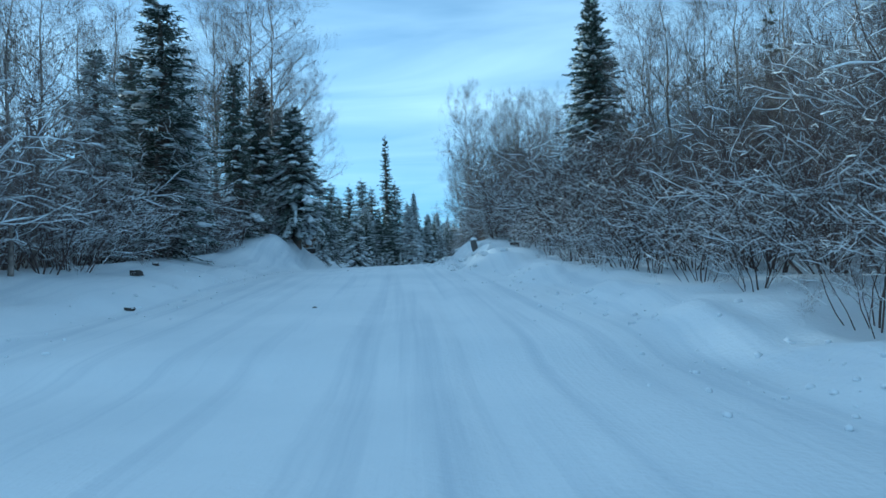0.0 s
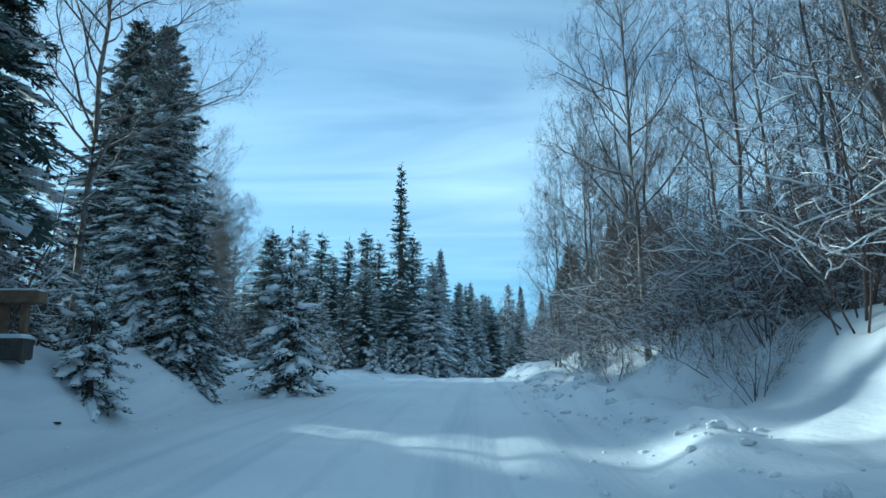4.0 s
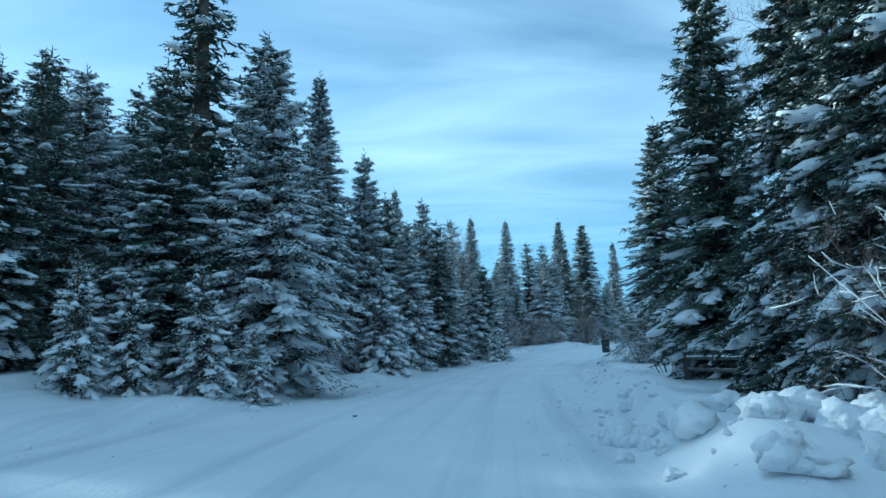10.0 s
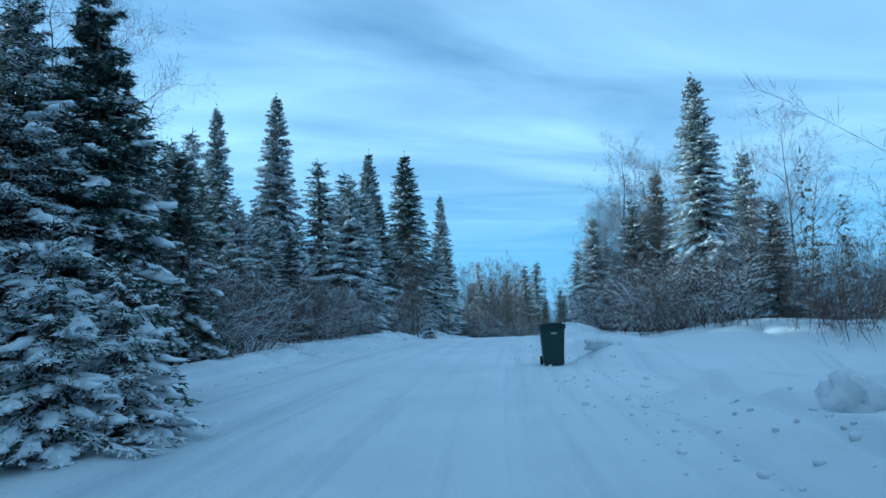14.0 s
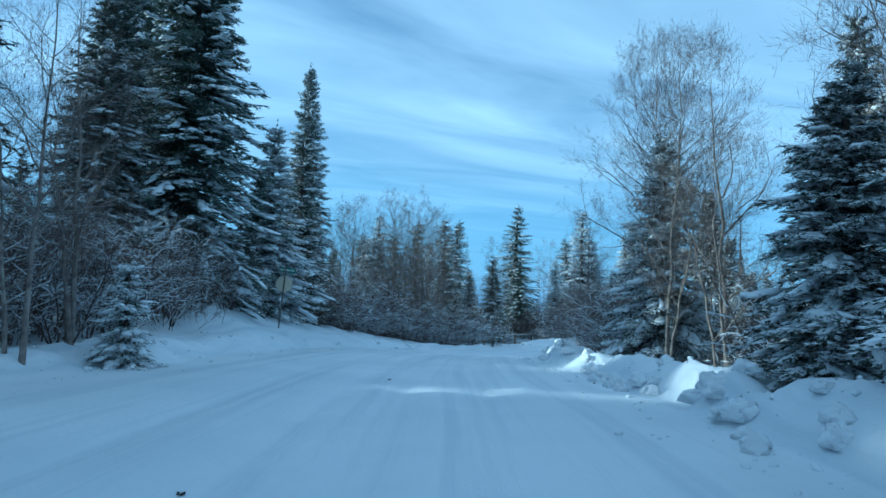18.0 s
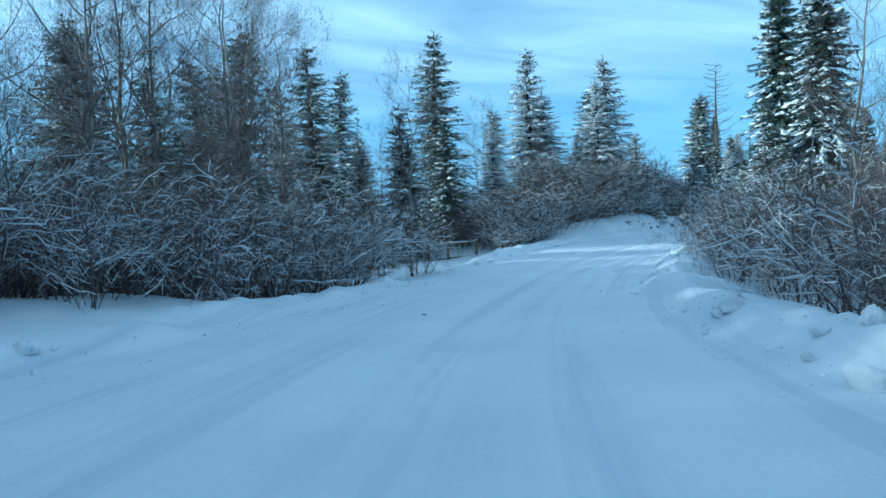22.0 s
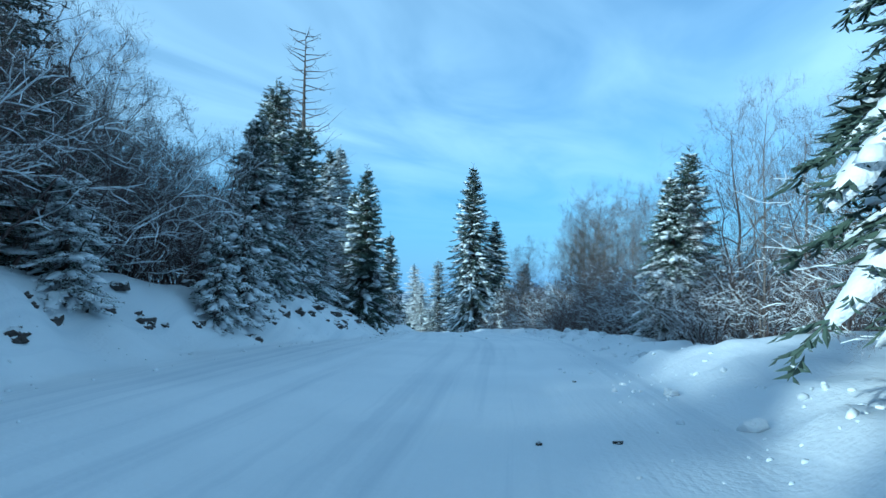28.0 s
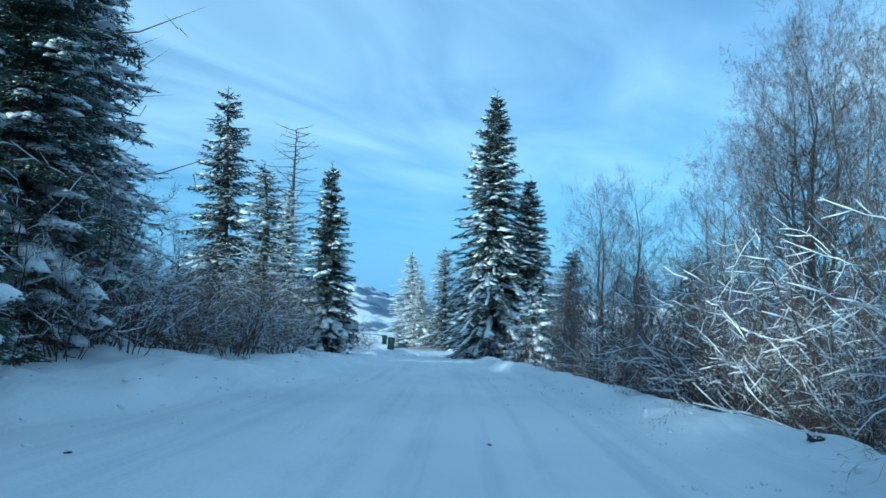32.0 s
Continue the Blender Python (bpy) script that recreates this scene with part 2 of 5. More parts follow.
def wooded(m):
    """Far land turns from open snow to distant snowy woods, greyed blue as painted haze."""
    n, l = m.node_tree.nodes, m.node_tree.links
    b = n["Principled BSDF"]
    cover, mix, tex, haze_tone = n.new("ShaderNodeAttribute"), n.new("ShaderNodeMix"), n.new("ShaderNodeTexNoise"), n.new("ShaderNodeMix")
    cover.attribute_name = "wooded"
    mix.data_type = haze_tone.data_type = "RGBA"
    tex.inputs["Scale"].default_value, tex.inputs["Detail"].default_value = 0.03, 8
    l.new(n["Texture Coordinate"].outputs["Object"], tex.inputs["Vector"])
    l.new(tex.outputs[0], haze_tone.inputs[0])
    # both woods colours carry the blue of haze
    haze_tone.inputs[6].default_value, haze_tone.inputs[7].default_value = (0.12, 0.16, 0.21, 1), (0.32, 0.37, 0.43, 1)
    l.new(cover.outputs["Fac"], mix.inputs[0])
    l.new(b.inputs["Base Color"].links[0].from_socket, mix.inputs[6])
    l.new(haze_tone.outputs[2], mix.inputs[7])
    l.new(mix.outputs[2], b.inputs["Base Color"])


wooded(M_GROUND)
# distance haze is painted into the hills as dark blue colours
M_HAZE_HILL = material("haze_blue_hill", (0.12, 0.17, 0.25), 0.9, (0.22, 0.27, 0.35), 0.004, snow=0.02, snow_scale=0.004)


# ---- the road's line ----
ROAD = [
    (3.0, -45.3, -7.02),
    (-1.2, 14.6, -5.52),
    (-1.9, 24.8, -4.73),
    (-2.7, 34.7, -3.84),
    (-3.6, 43.9, -3.06),
    (-4.7, 57.4, -2.35),
    (-4.7, 74.1, -1.65),
    (-4.6, 84.3, -1.42),
    (-4.5, 91.3, -1.41),
    (-4.0, 98.9, -1.46),
    (-3.1, 107.3, -1.53),
    (-0.5, 122.5, -1.78),
    (2.2, 133.3, -1.91),
    (5.7, 143.6, -1.82),
    (15.1, 162.5, -1.55),
    (21.7, 175.1, -1.49),
    (25.9, 182.6, -1.66),
    (30.5, 190.8, -2.06),
    (35.9, 199.2, -2.58),
    (41.6, 206.3, -3.21),
    (47.9, 213.0, -3.91),
    (54.8, 219.0, -4.41),
    (65.9, 226.2, -4.74),
    (83.5, 233.9, -4.94),
    (96.7, 237.1, -5.23),
    (110.4, 240.3, -5.77),
    (124.3, 244.7, -6.69),
    (141.0, 250.0, -7.90),
    (163.0, 258.0, -9.90),
    (186.0, 265.5, -12.00),
    (208.0, 276.0, -13.60),
    (231.0, 296.0, -14.50),
    (252.0, 325.0, -17.00),
]
S0 = -60.0  # the road's first row, before the start of the drive
# metres along the road: the driven width and the height of the ploughed berm and of the land beside it
EDGE_L = [(-60, 5), (0, 5.2), (30, 4.8), (40, 4.3), (56, 4.5), (66, 5.4), (76, 6.2), (95, 5.2), (108, 4.3), (127, 5.2), (163, 5.1), (180, 6.0), (215, 5.0), (222, 3.8), (230, 4.4), (243, 5.5), (273, 5.6), (284, 3.9), (296, 3.7), (302, 4.6), (312, 3.0), (420, 3.0)]
EDGE_R = [(-60, 5), (0, 4.9), (16, 4.6), (29, 3.8), (48, 3.7), (70, 3.4), (93, 3.0), (101, 3.6), (114, 4.4), (125, 4.5), (147, 3.2), (167, 4.3), (178, 5.0), (210, 4.6), (225, 3.6), (248, 3.1), (266, 3.7), (280, 4.2), (297, 4.6), (312, 3.6), (420, 3.2)]
BERM_L = [(-60, 0.3), (0, 0.25), (40, 0.25), (60, 0.3), (100, 0.3), (150, 0.4), (178, 0.5), (215, 0.35), (240, 0.5), (262, 0.2), (290, 0.4), (420, 0.5)]
BERM_R = [(-60, 0.5), (0, 0.35), (22, 0.45), (27, 0.7), (31, 0.6), (42, 0.4), (60, 0.45), (90, 0.6), (105, 0.5), (125, 0.25), (150, 0.6), (170, 0.75), (186, 0.7), (194, 0.9), (204, 0.9), (215, 0.5), (240, 0.6), (258, 0.5), (270, 0.35), (285, 0.4), (420, 0.5)]
LAND_L = [(-60, 0.8), (0, 0.9), (30, 0.9), (36, 1.3), (40, 2.1), (44, 1.9), (49, 1.3), (58, 1.2), (66, 1.0), (85, 0.7), (95, 0.6), (102, 1.2), (114, 0.8), (150, 0.4), (180, 0.3), (186, 0.7), (191, 1.5), (199, 1.6), (206, 1.1), (212, 0.8), (217, 0.4), (222, -0.6), (228, -0.8), (238, -1.0), (246, -0.9), (250, 0.0), (255, 0.8), (261, 1.4), (267, 1.9), (272, 1.7), (280, 1.5), (290, 1.5), (296, 0.9), (304, 0.7), (420, 0.2)]
LAND_R = [(-60, 0.2), (0, 0.3), (22, 0.3), (28, 0.6), (34, 0.9), (40, 1.3), (50, 1.7), (60, 1.6), (76, 1.5), (84, 1.1), (92, 0.4), (125, 0.3), (150, 0.4), (172, -0.6), (190, -1.2), (225, -0.8), (245, 0.6), (262, 0.9), (270, 0.8), (282, -0.4), (310, -2.0), (420, -3.0)]
# how many metres the land takes to rise from the edge
RAMP_L = [(-60, 6), (0, 4.5), (30, 3.5), (38, 2.0), (58, 2.5), (70, 5), (96, 8), (182, 7), (188, 4), (206, 4), (215, 5), (250, 5), (262, 2.8), (296, 2.8), (304, 4), (420, 6)]
RAMP_R = [(-60, 6), (20, 4), (30, 2.6), (60, 2.6), (68, 4.2), (76, 5.2), (81, 4.2), (84, 4), (96, 7), (240, 7), (256, 4), (272, 3.5), (284, 8), (420, 9)]
SIDE_ROADS = [((-5, 110), (-27, 97), 5.0, 0.85), ((0, 101), (16, 101), 4.0, 0.85), ((38, 204), (20, 226), 7.0, 0.15), ((58, 222), (65, 248), 4.5, 0.0), ((11, 150), (32, 142), 3.2, 0.85)]


# ---- vegetation meshes ----
class Soup:
    """Vertices and faces gathered for one mesh, with the needles and fine twigs that are added to them at the end."""

    def __init__(self, feather=0, fine=0, twig=0.3, half=0.003):
        self.v, self.f, self.blades, self.runs = [], [], [], []
        self.feather, self.fine, self.twig, self.half = feather, fine, twig, half

    def tube(self, pts, radii, sides):
        base = len(self.v)
        n = len(pts)
        for i, (p, r) in enumerate(zip(pts, radii)):
            d = (pts[min(i + 1, n - 1)] - pts[max(i - 1, 0)]).normalized()
            a = d.cross(Vector((0, 0, 1)))
            if a.length < 0.05:
                a = d.cross(Vector((1, 0, 0)))
            a.normalize()
            b = a.cross(d)
            for k in range(sides):
                w = 2 * math.pi * k / sides + math.pi / 2
                self.v.append(p + a * (r * math.cos(w)) + b * (r * math.sin(w)))
        for i in range(n - 1):
            for k in range(sides):
                q = base + i * sides
                k2 = (k + 1) % sides
                self.f.append((q + k, q + k2, q + sides + k2, q + sides + k))
        return base

    def spike(self, pts, radii, sides=3):
        """A tube that ends in a point."""
        if len(pts) == 2:
            d = (pts[1] - pts[0]).normalized()
            base = self.tube([pts[0], pts[0] + d * 0.001], [radii[0], radii[0]], sides)
            del self.v[base + sides:], self.f[-sides:]
        else:
            base = self.tube(pts[:-1], radii[:-1], sides)
        q = base + (len(pts) - 2) * sides
        self.v.append(pts[-1])
        tip = len(self.v) - 1
        for k in range(sides):
            self.f.append((q + k, q + (k + 1) % sides, tip))

    def blade(self, root, tip, half, sag):
        """A needled twig: two sloping faces that meet along its upper ridge."""
        self.blades.append((*root, *tip, half, sag))

    def run(self, pts):
        """A stretch of branch from which fine twigs grow."""
        self.runs += [(*p, *q) for p, q in zip(pts, pts[1:])]

    def whole(self):
        """All vertices and faces, with needles and fine twigs as sloping pairs of faces."""
        rng = np.random.RandomState(len(self.v) + 7 * len(self.blades) + 3)
        sets = []
        if self.blades:
            t = np.array(self.blades)
            r, e, half, sag = t[:, :3], t[:, 3:6], t[:, 6], t[:, 7]
            sets.append((r, e, half * (0.42 if self.feather else 1), sag))
            d, side, _ = axes(r, e)
            size = np.linalg.norm(e - r, axis=1)
            for j in range(self.feather):
                u = 0.12 + 0.80 * (j + rng.rand(len(t))) / self.feather
                w = rng.uniform(0.55, 1.05, len(t)) * (1 if j % 2 else -1)
                way = d * np.cos(w)[:, None] + side * np.sin(w)[:, None] + np.c_[0 * w, 0 * w, rng.uniform(-0.45, 0.12, len(t))]
                reach = size * (0.52 - 0.24 * u) * rng.uniform(0.7, 1.35, len(t))
                at = r + (e - r) * u[:, None]
                thin = 0.10 if self.feather < 7 else 0.06
                sets.append((at, at + way * reach[:, None], thin * reach + 0.07 * thin, 0.10 * reach + 0.006))
        if self.runs:
            t = np.repeat(np.array(self.runs), self.fine, axis=0)
            r, e = t[:, :3], t[:, 3:6]
            for level in range(2):
                d, side, up = axes(r, e)
                n = len(r)
                u, w, q = rng.rand(n), rng.uniform(0.45, 1.15, n), rng.uniform(0, 6.28, n)
                way = d * np.cos(w)[:, None] + (side * np.cos(q)[:, None] + up * np.sin(q)[:, None]) * np.sin(w)[:, None] + np.array((0, 0, 0.12))
                reach = self.twig * (1 if level == 0 else 0.55) * rng.uniform(0.45, 1.2, n)
                at = r + (e - r) * u[:, None]
                sets.append((at, at + way * reach[:, None], np.full(n, self.half * (1 if level == 0 else 0.8)), np.full(n, self.half)))
                r, e = np.repeat(at, 2, axis=0), np.repeat(at + way * reach[:, None], 2, axis=0)
        verts = [np.array([tuple(p) for p in self.v]).reshape(-1, 3)]
        faces = list(self.f)
        n = len(self.v)
        for r, e, half, sag in sets:
            _, side, _ = axes(r, e)
            mid = r + (e - r) * 0.45 - np.c_[0 * sag, 0 * sag, sag]
            verts.append(np.stack([r, mid + side * half[:, None], e, mid - side * half[:, None]], axis=1).reshape(-1, 3))
            q = n + 4 * np.arange(len(r))
            faces += np.stack([q, q + 1, q + 2], 1).tolist() + np.stack([q, q + 2, q + 3], 1).tolist()
            n += 4 * len(r)
        return np.vstack(verts), faces

    def mesh(self, name, mat, smooth=False):
        me = bpy.data.meshes.new(name)
        verts, faces = self.whole()
        me.from_pydata(verts.tolist(), [], faces)
        me.materials.append(mat)
        if smooth:
            me.polygons.foreach_set("use_smooth", [True] * len(me.polygons))
        me.update()
        return me


def axes(r, e):
    """Unit vectors along, level across and over each stretch from r to e."""
    d = (e - r) / np.maximum(np.linalg.norm(e - r, axis=1), 1e-6)[:, None]
    side = np.c_[d[:, 1], -d[:, 0], 0 * d[:, 0]]
    side[np.abs(d[:, 2]) > 0.999] = (1, 0, 0)
    side /= np.linalg.norm(side, axis=1)[:, None]
    return d, side, np.cross(side, d)


def snow_pad(s, spine, widths, thick, rng):
    """A lumpy strip of snow that lies along a branch, closed below."""
    b = len(s.v)
    n = len(spine)
    for i, (p, w) in enumerate(zip(spine, widths)):
        d = (spine[min(i + 1, n - 1)] - spine[max(i - 1, 0)]).normalized()
        side = d.cross(Vector((0, 0, 1))).normalized()
        t = thick * (0.55 + 0.9 * rng.random()) * (0.45 if i in (0, n - 1) else 1)
        jl, jr = 0.75 + 0.5 * rng.random(), 0.75 + 0.5 * rng.random()
        s.v += [p + side * (w * jl) + Vector((0, 0, -0.35 * t - 0.4 * w)), p + side * (w * 0.5) + Vector((0, 0, t * 0.85)),
                p - side * (w * 0.45) + Vector((0, 0, t)), p - side * (w * jr) + Vector((0, 0, -0.35 * t - 0.4 * w))]
    for i in range(n - 1):
        q = b + 4 * i
        for k in range(3):
            s.f.append((q + k, q + k + 1, q + k + 5, q + k + 4))
        s.f.append((q + 3, q, q + 4, q + 7))
    s.f += [(b + 3, b + 2, b + 1, b), (b + 4 * n - 4, b + 4 * n - 3, b + 4 * n - 2, b + 4 * n - 1)]


def spruce_parts(seed, height, radius, whorls, per, twigs, snow, bare=0.0, shape=0.76, gaps=0.0, pad=1.0, feather=4, droop=1.25, reach_most=0.42):
    """Trunk, needles and snow of a spruce. bare: share of the height without living branches; shape: under 1 a full skirt, over 1 a thin spire."""
    rng = random.Random(seed)
    trunk, crown, white = Soup(), Soup(feather), Soup()
    bend = [Vector((rng.uniform(-0.1, 0.1), rng.uniform(-0.1, 0.1), 0)) for _ in range(4)]

    def axis(u):
        return Vector((0, 0, height * u)) + bend[0] * math.sin(3 * u) + bend[1] * math.sin(7 * u) * 0.4

    r0 = 0.018 * height + 0.02
    trunk.spike([axis(u) - Vector((0, 0, 0.4 if u == 0 else 0)) for u in (0, 0.15, 0.35, 0.6, 0.85, 1.0)],
                [r0 * 1.2, r0, r0 * 0.8, r0 * 0.5, r0 * 0.2, 0], 7)
    lowest = 0.03 + bare
    for i in range(whorls):
        for k in range(per):
            u = lowest + (0.985 - lowest) * ((i + rng.uniform(-0.65, 0.65)) / whorls)
            u = min(max(u, lowest), 0.985)
            v = (u - lowest) / (1 - lowest)
            full = (1 - v) ** shape * (0.6 + 0.4 * min(1, v * 8))
            if rng.random() < gaps or k > per * (0.62 + 0.4 * full):
                continue
            length = radius * full * rng.uniform(0.68, 1.12) * (1 + 0.16 * math.sin(9 * u + 2.1 * k)) + 0.10
            az = 2 * math.pi * (k + rng.uniform(-0.45, 0.45)) / per + i * 1.3
            out = Vector((math.cos(az), math.sin(az), 0))
            rise = 0.55 * v * v - 0.24 + rng.uniform(-0.16, 0.16)
            sag = 0.34 * droop * (1 - 0.8 * v) * rng.uniform(0.5, 1.5)
            z0 = axis(u)

            def at(t):
                return z0 + out * (length * t) + Vector((0, 0, length * (rise * t - sag * t * t + 0.18 * t ** 4)))

            trunk.spike([at(0), at(0.9)], [0.010 + 0.008 * length, 0])
            n = max(4, round(twigs * (0.4 + 0.6 * min(1, length / radius))))
            lateral = Vector((-out.y, out.x, 0))
            for j in range(n):
                t = 0.10 + 0.90 * (j + rng.random()) / n
                sgn = 1 if j % 2 else -1
                reach = min(0.27 * length * (1.12 - 0.72 * t) + 0.11, reach_most) * rng.uniform(0.6, 1.3)
                way = (lateral * (sgn * rng.uniform(0.3, 1.0)) + out * rng.uniform(0.35, 1.0) + Vector((0, 0, rng.uniform(-0.75, 0.10)))).normalized()
                root = at(min(t, 0.98))
                crown.blade(root, root + way * reach, 0.12 * reach + 0.018, 0.10 * reach + 0.01)
            for t in (0.1, 0.22, 0.36, 0.5, 0.65)[:3 if length < 1.4 else 5]:
                root = at(t * rng.uniform(0.7, 1.2))
                way = (out * rng.uniform(0.2, 0.9) + lateral * rng.uniform(-0.7, 0.7) + Vector((0, 0, rng.uniform(-0.9, -0.1)))).normalized()
                crown.blade(root, root + way * min(0.28 * length + 0.12, 0.42), min(0.05 + 0.05 * length, 0.085), 0.04)
            crown.blade(at(1 - min(0.25, 0.35 / length)), at(1.0) + out * 0.10, min(0.03 + 0.03 * length, 0.06), 0.03)
            if rng.random() < snow * (1.1 - 0.55 * v) and length > 0.22:
                m = 4 if length < 1.2 else 5
                a, e = rng.uniform(0.30, 0.62), rng.uniform(0.85, 1.03)
                ts = [a + (e - a) * q / (m - 1) for q in range(m)]
                wide = min(0.05 + 0.10 * length, 0.20) * rng.uniform(0.5, 1.35) * pad
                thick = 0.02 + 0.30 * wide * rng.uniform(0.6, 1.3) * (0.5 + 0.6 * snow)
                for sgn in (-1, 1, -1, 1) if length > 1.0 else (-1, 1):
                    if length > 0.6 and rng.random() < 0.7:
                        t0 = rng.uniform(0.3, 0.8)
                        side = (lateral * sgn + out * 0.8).normalized()
                        fan = 0.30 * length * (1.1 - 0.6 * t0)
                        snow_pad(white, [at(t0) + side * (fan * f) + Vector((0, 0, 0.02 - 0.35 * fan * f)) for f in (0.15, 0.55, 1.0)],
                                 [0.3 * wide, 0.6 * wide, 0.35 * wide], 0.7 * thick, rng)
                snow_pad(white, [at(t) + Vector((0, 0, 0.02)) + lateral * rng.uniform(-0.08, 0.08) for t in ts],
                         [wide * f for f in ((0.5, 1.0, 0.9, 0.65) if m == 4 else (0.45, 0.9, 0.75, 1.1, 0.7))], thick, rng)
    top = axis(1)
    crown.blade(axis(0.96), top + Vector((0.02, 0, 0.15)), 0.05, 0.02)
    return trunk, crown, white


def branch(wood, crown, white, rng, start, way, length, radius, depth, kids, curl=0.2, lift=0.03, snowy=0.7, angle=(0.6, 1.15), sides=4, reach=1.0):
    """A crooked bare branch with its side branches, level by level; the last two levels carry fine twigs."""
    n = max(3, min(9, int(length / 0.24) + 2))
    pts, p, d = [start], start.copy(), way.normalized()
    for i in range(n - 1):
        d = (d + Vector((rng.gauss(0, curl), rng.gauss(0, curl), rng.gauss(0, curl) + lift))).normalized()
        p = p + d * (length / (n - 1))
        pts.append(p.copy())
    radii = [radius * (1 - 0.75 * i / (n - 1)) for i in range(n)]
    wood.spike(pts, radii, sides if depth else 3)
    if depth < 2:
        crown.run(pts[(0 if depth == 0 else 1):])
    if white is not None:
        i = 0
        while i < n - 2:
            stop = min(i + rng.randint(2, 4), n - 1)
            if abs((pts[stop] - pts[i]).normalized().z) < 0.82 and rng.random() < snowy:
                snow_pad(white, [q + Vector((0, 0, radii[m] * 0.6)) for m, q in enumerate(pts)][i:stop + 1], [min(radii[m] * 0.75, 0.011) + 0.005 for m in range(i, stop + 1)], 0.010 + min(radius, 0.02) * 0.5, rng)
            i = stop
    if depth == 0:
        return
    spin = rng.uniform(0, 6.28)
    for k in range(kids[0]):
        t = 0.2 + 0.8 * (k + rng.random()) / kids[0]
        i = min(int(t * (n - 1)), n - 2)
        q = pts[i].lerp(pts[i + 1], t * (n - 1) - i)
        main = (pts[i + 1] - pts[i]).normalized()
        a = main.cross(Vector((0.3, 0.2, 1))).normalized()
        b = a.cross(main)
        spin += 2.4 + rng.uniform(-0.5, 0.5)
        w = rng.uniform(*angle)
        off = a * math.cos(spin) + b * math.sin(spin)
        branch(wood, crown, white, rng, q, main * math.cos(w) + off * math.sin(w), length * reach * rng.uniform(0.34, 0.6) * (1.15 - 0.55 * t),
               radii[i] * 0.55 + 0.0015, depth - 1, kids[1:], min(curl * 1.45, 0.24), lift, snowy, angle, sides, reach)


def birch_parts(seed, height, stems, limbs, kids, lean=0.08, spread=0.95, fine=2, half=0.0032):
    """Trunk with its limbs, and the fine bare crown, of a birch or aspen."""
    rng = random.Random(seed)
    trunk, crown = Soup(), Soup(0, fine, 0.34 + 0.012 * height, half)
    for m in range(stems):
        a = rng.uniform(0, 6.28)
        h = height * (1 if m == 0 else rng.uniform(0.65, 0.95))
        tilt = Vector((math.cos(a), math.sin(a), 0)) * lean * (0.4 if m == 0 else 1.3)
        wob = [Vector((rng.uniform(-1, 1), rng.uniform(-1, 1), 0)) * 0.016 * height for _ in range(11)]
        foot = Vector((rng.uniform(-0.3, 0.3), rng.uniform(-0.3, 0.3), -0.4)) * (0.2 if m == 0 else 1)
        pts = [foot + Vector((0, 0, h * i / 10)) + tilt * (h * (i / 10) ** 1.3) + wob[i] * (i / 10) for i in range(11)]
        r0 = 0.008 * h + 0.012
        radii = [r0 * (1 - 0.93 * (i / 10) ** 0.9) for i in range(11)]
        trunk.spike(pts, radii, 7)
        crown.run(pts[7:])
        for k in range(limbs):
            t = 0.27 + 0.71 * (k + rng.random()) / limbs
            i = min(int(t * 10), 9)
            q = pts[i].lerp(pts[i + 1], t * 10 - i)
            az = k * 2.4 + rng.uniform(-0.5, 0.5)
            way = Vector((math.cos(az) * spread, math.sin(az) * spread, rng.uniform(0.45, 1.0)))
            branch(trunk, crown, None, rng, q, way, h * (0.10 + 0.34 * (1 - t) * min(1, 0.35 + t) + 0.06 * rng.random()), max(radii[i] * 0.5, 0.008), 2, kids, 0.12, 0.06, 0,
                   (0.45, 0.9))
    return trunk, crown


def shrub_parts(seed, height, stems, kids, arch, lean=(0, 0), fine=4, half=0.0032, reach=0.9, snowy=0.8):
    """Stems, twigs and snow of a many-stemmed alder or willow."""
    rng = random.Random(seed)
    wood, twig, white = Soup(), Soup(0, fine, 0.16 + 0.035 * height, half), Soup()
    for m in range(stems):
        az = 2 * math.pi * m / stems + rng.uniform(-0.5, 0.5)
        tip = rng.uniform(0.25, 1.0) * arch
        way = Vector((math.cos(az) * tip + lean[0], math.sin(az) * tip + lean[1], rng.uniform(0.6, 1.1)))
        foot = Vector((math.cos(az), math.sin(az), 0)) * rng.uniform(0.05, 0.45) + Vector((0, 0, -0.25))
        branch(wood, twig, white, rng, foot, way, height * rng.uniform(0.7, 1.2), 0.003 * height + 0.004 + 0.018 * rng.random() ** 2, len(kids), kids, 0.12, 0.02, snowy, (0.6, 1.2), 5, reach)
    return wood, twig, white


def brush_parts(seed, height, across, count, slant, kids=(5,), fine=5, half=0.003):
    """A tangle of thin crooked shoots that fills the gaps between larger shrubs."""
    rng = random.Random(seed)
    twig = Soup(0, fine, 0.13 + 0.04 * height, half)
    for m in range(count):
        foot = Vector((rng.triangular(-0.75, 0.75, 0) * across, rng.triangular(-0.75, 0.75, 0) * across, -0.2))
        way = Vector((rng.triangular(-2, 2, 0) * slant, rng.triangular(-2, 2, 0) * slant, rng.uniform(0.6, 1.1)))
        branch(twig, twig, None, rng, foot, way, height * rng.uniform(0.45, 1.15), 0.005 + 0.0025 * height * rng.random() ** 2, len(kids), kids, 0.17, 0.02, 0, (0.5, 1.1), 3)
    return twig


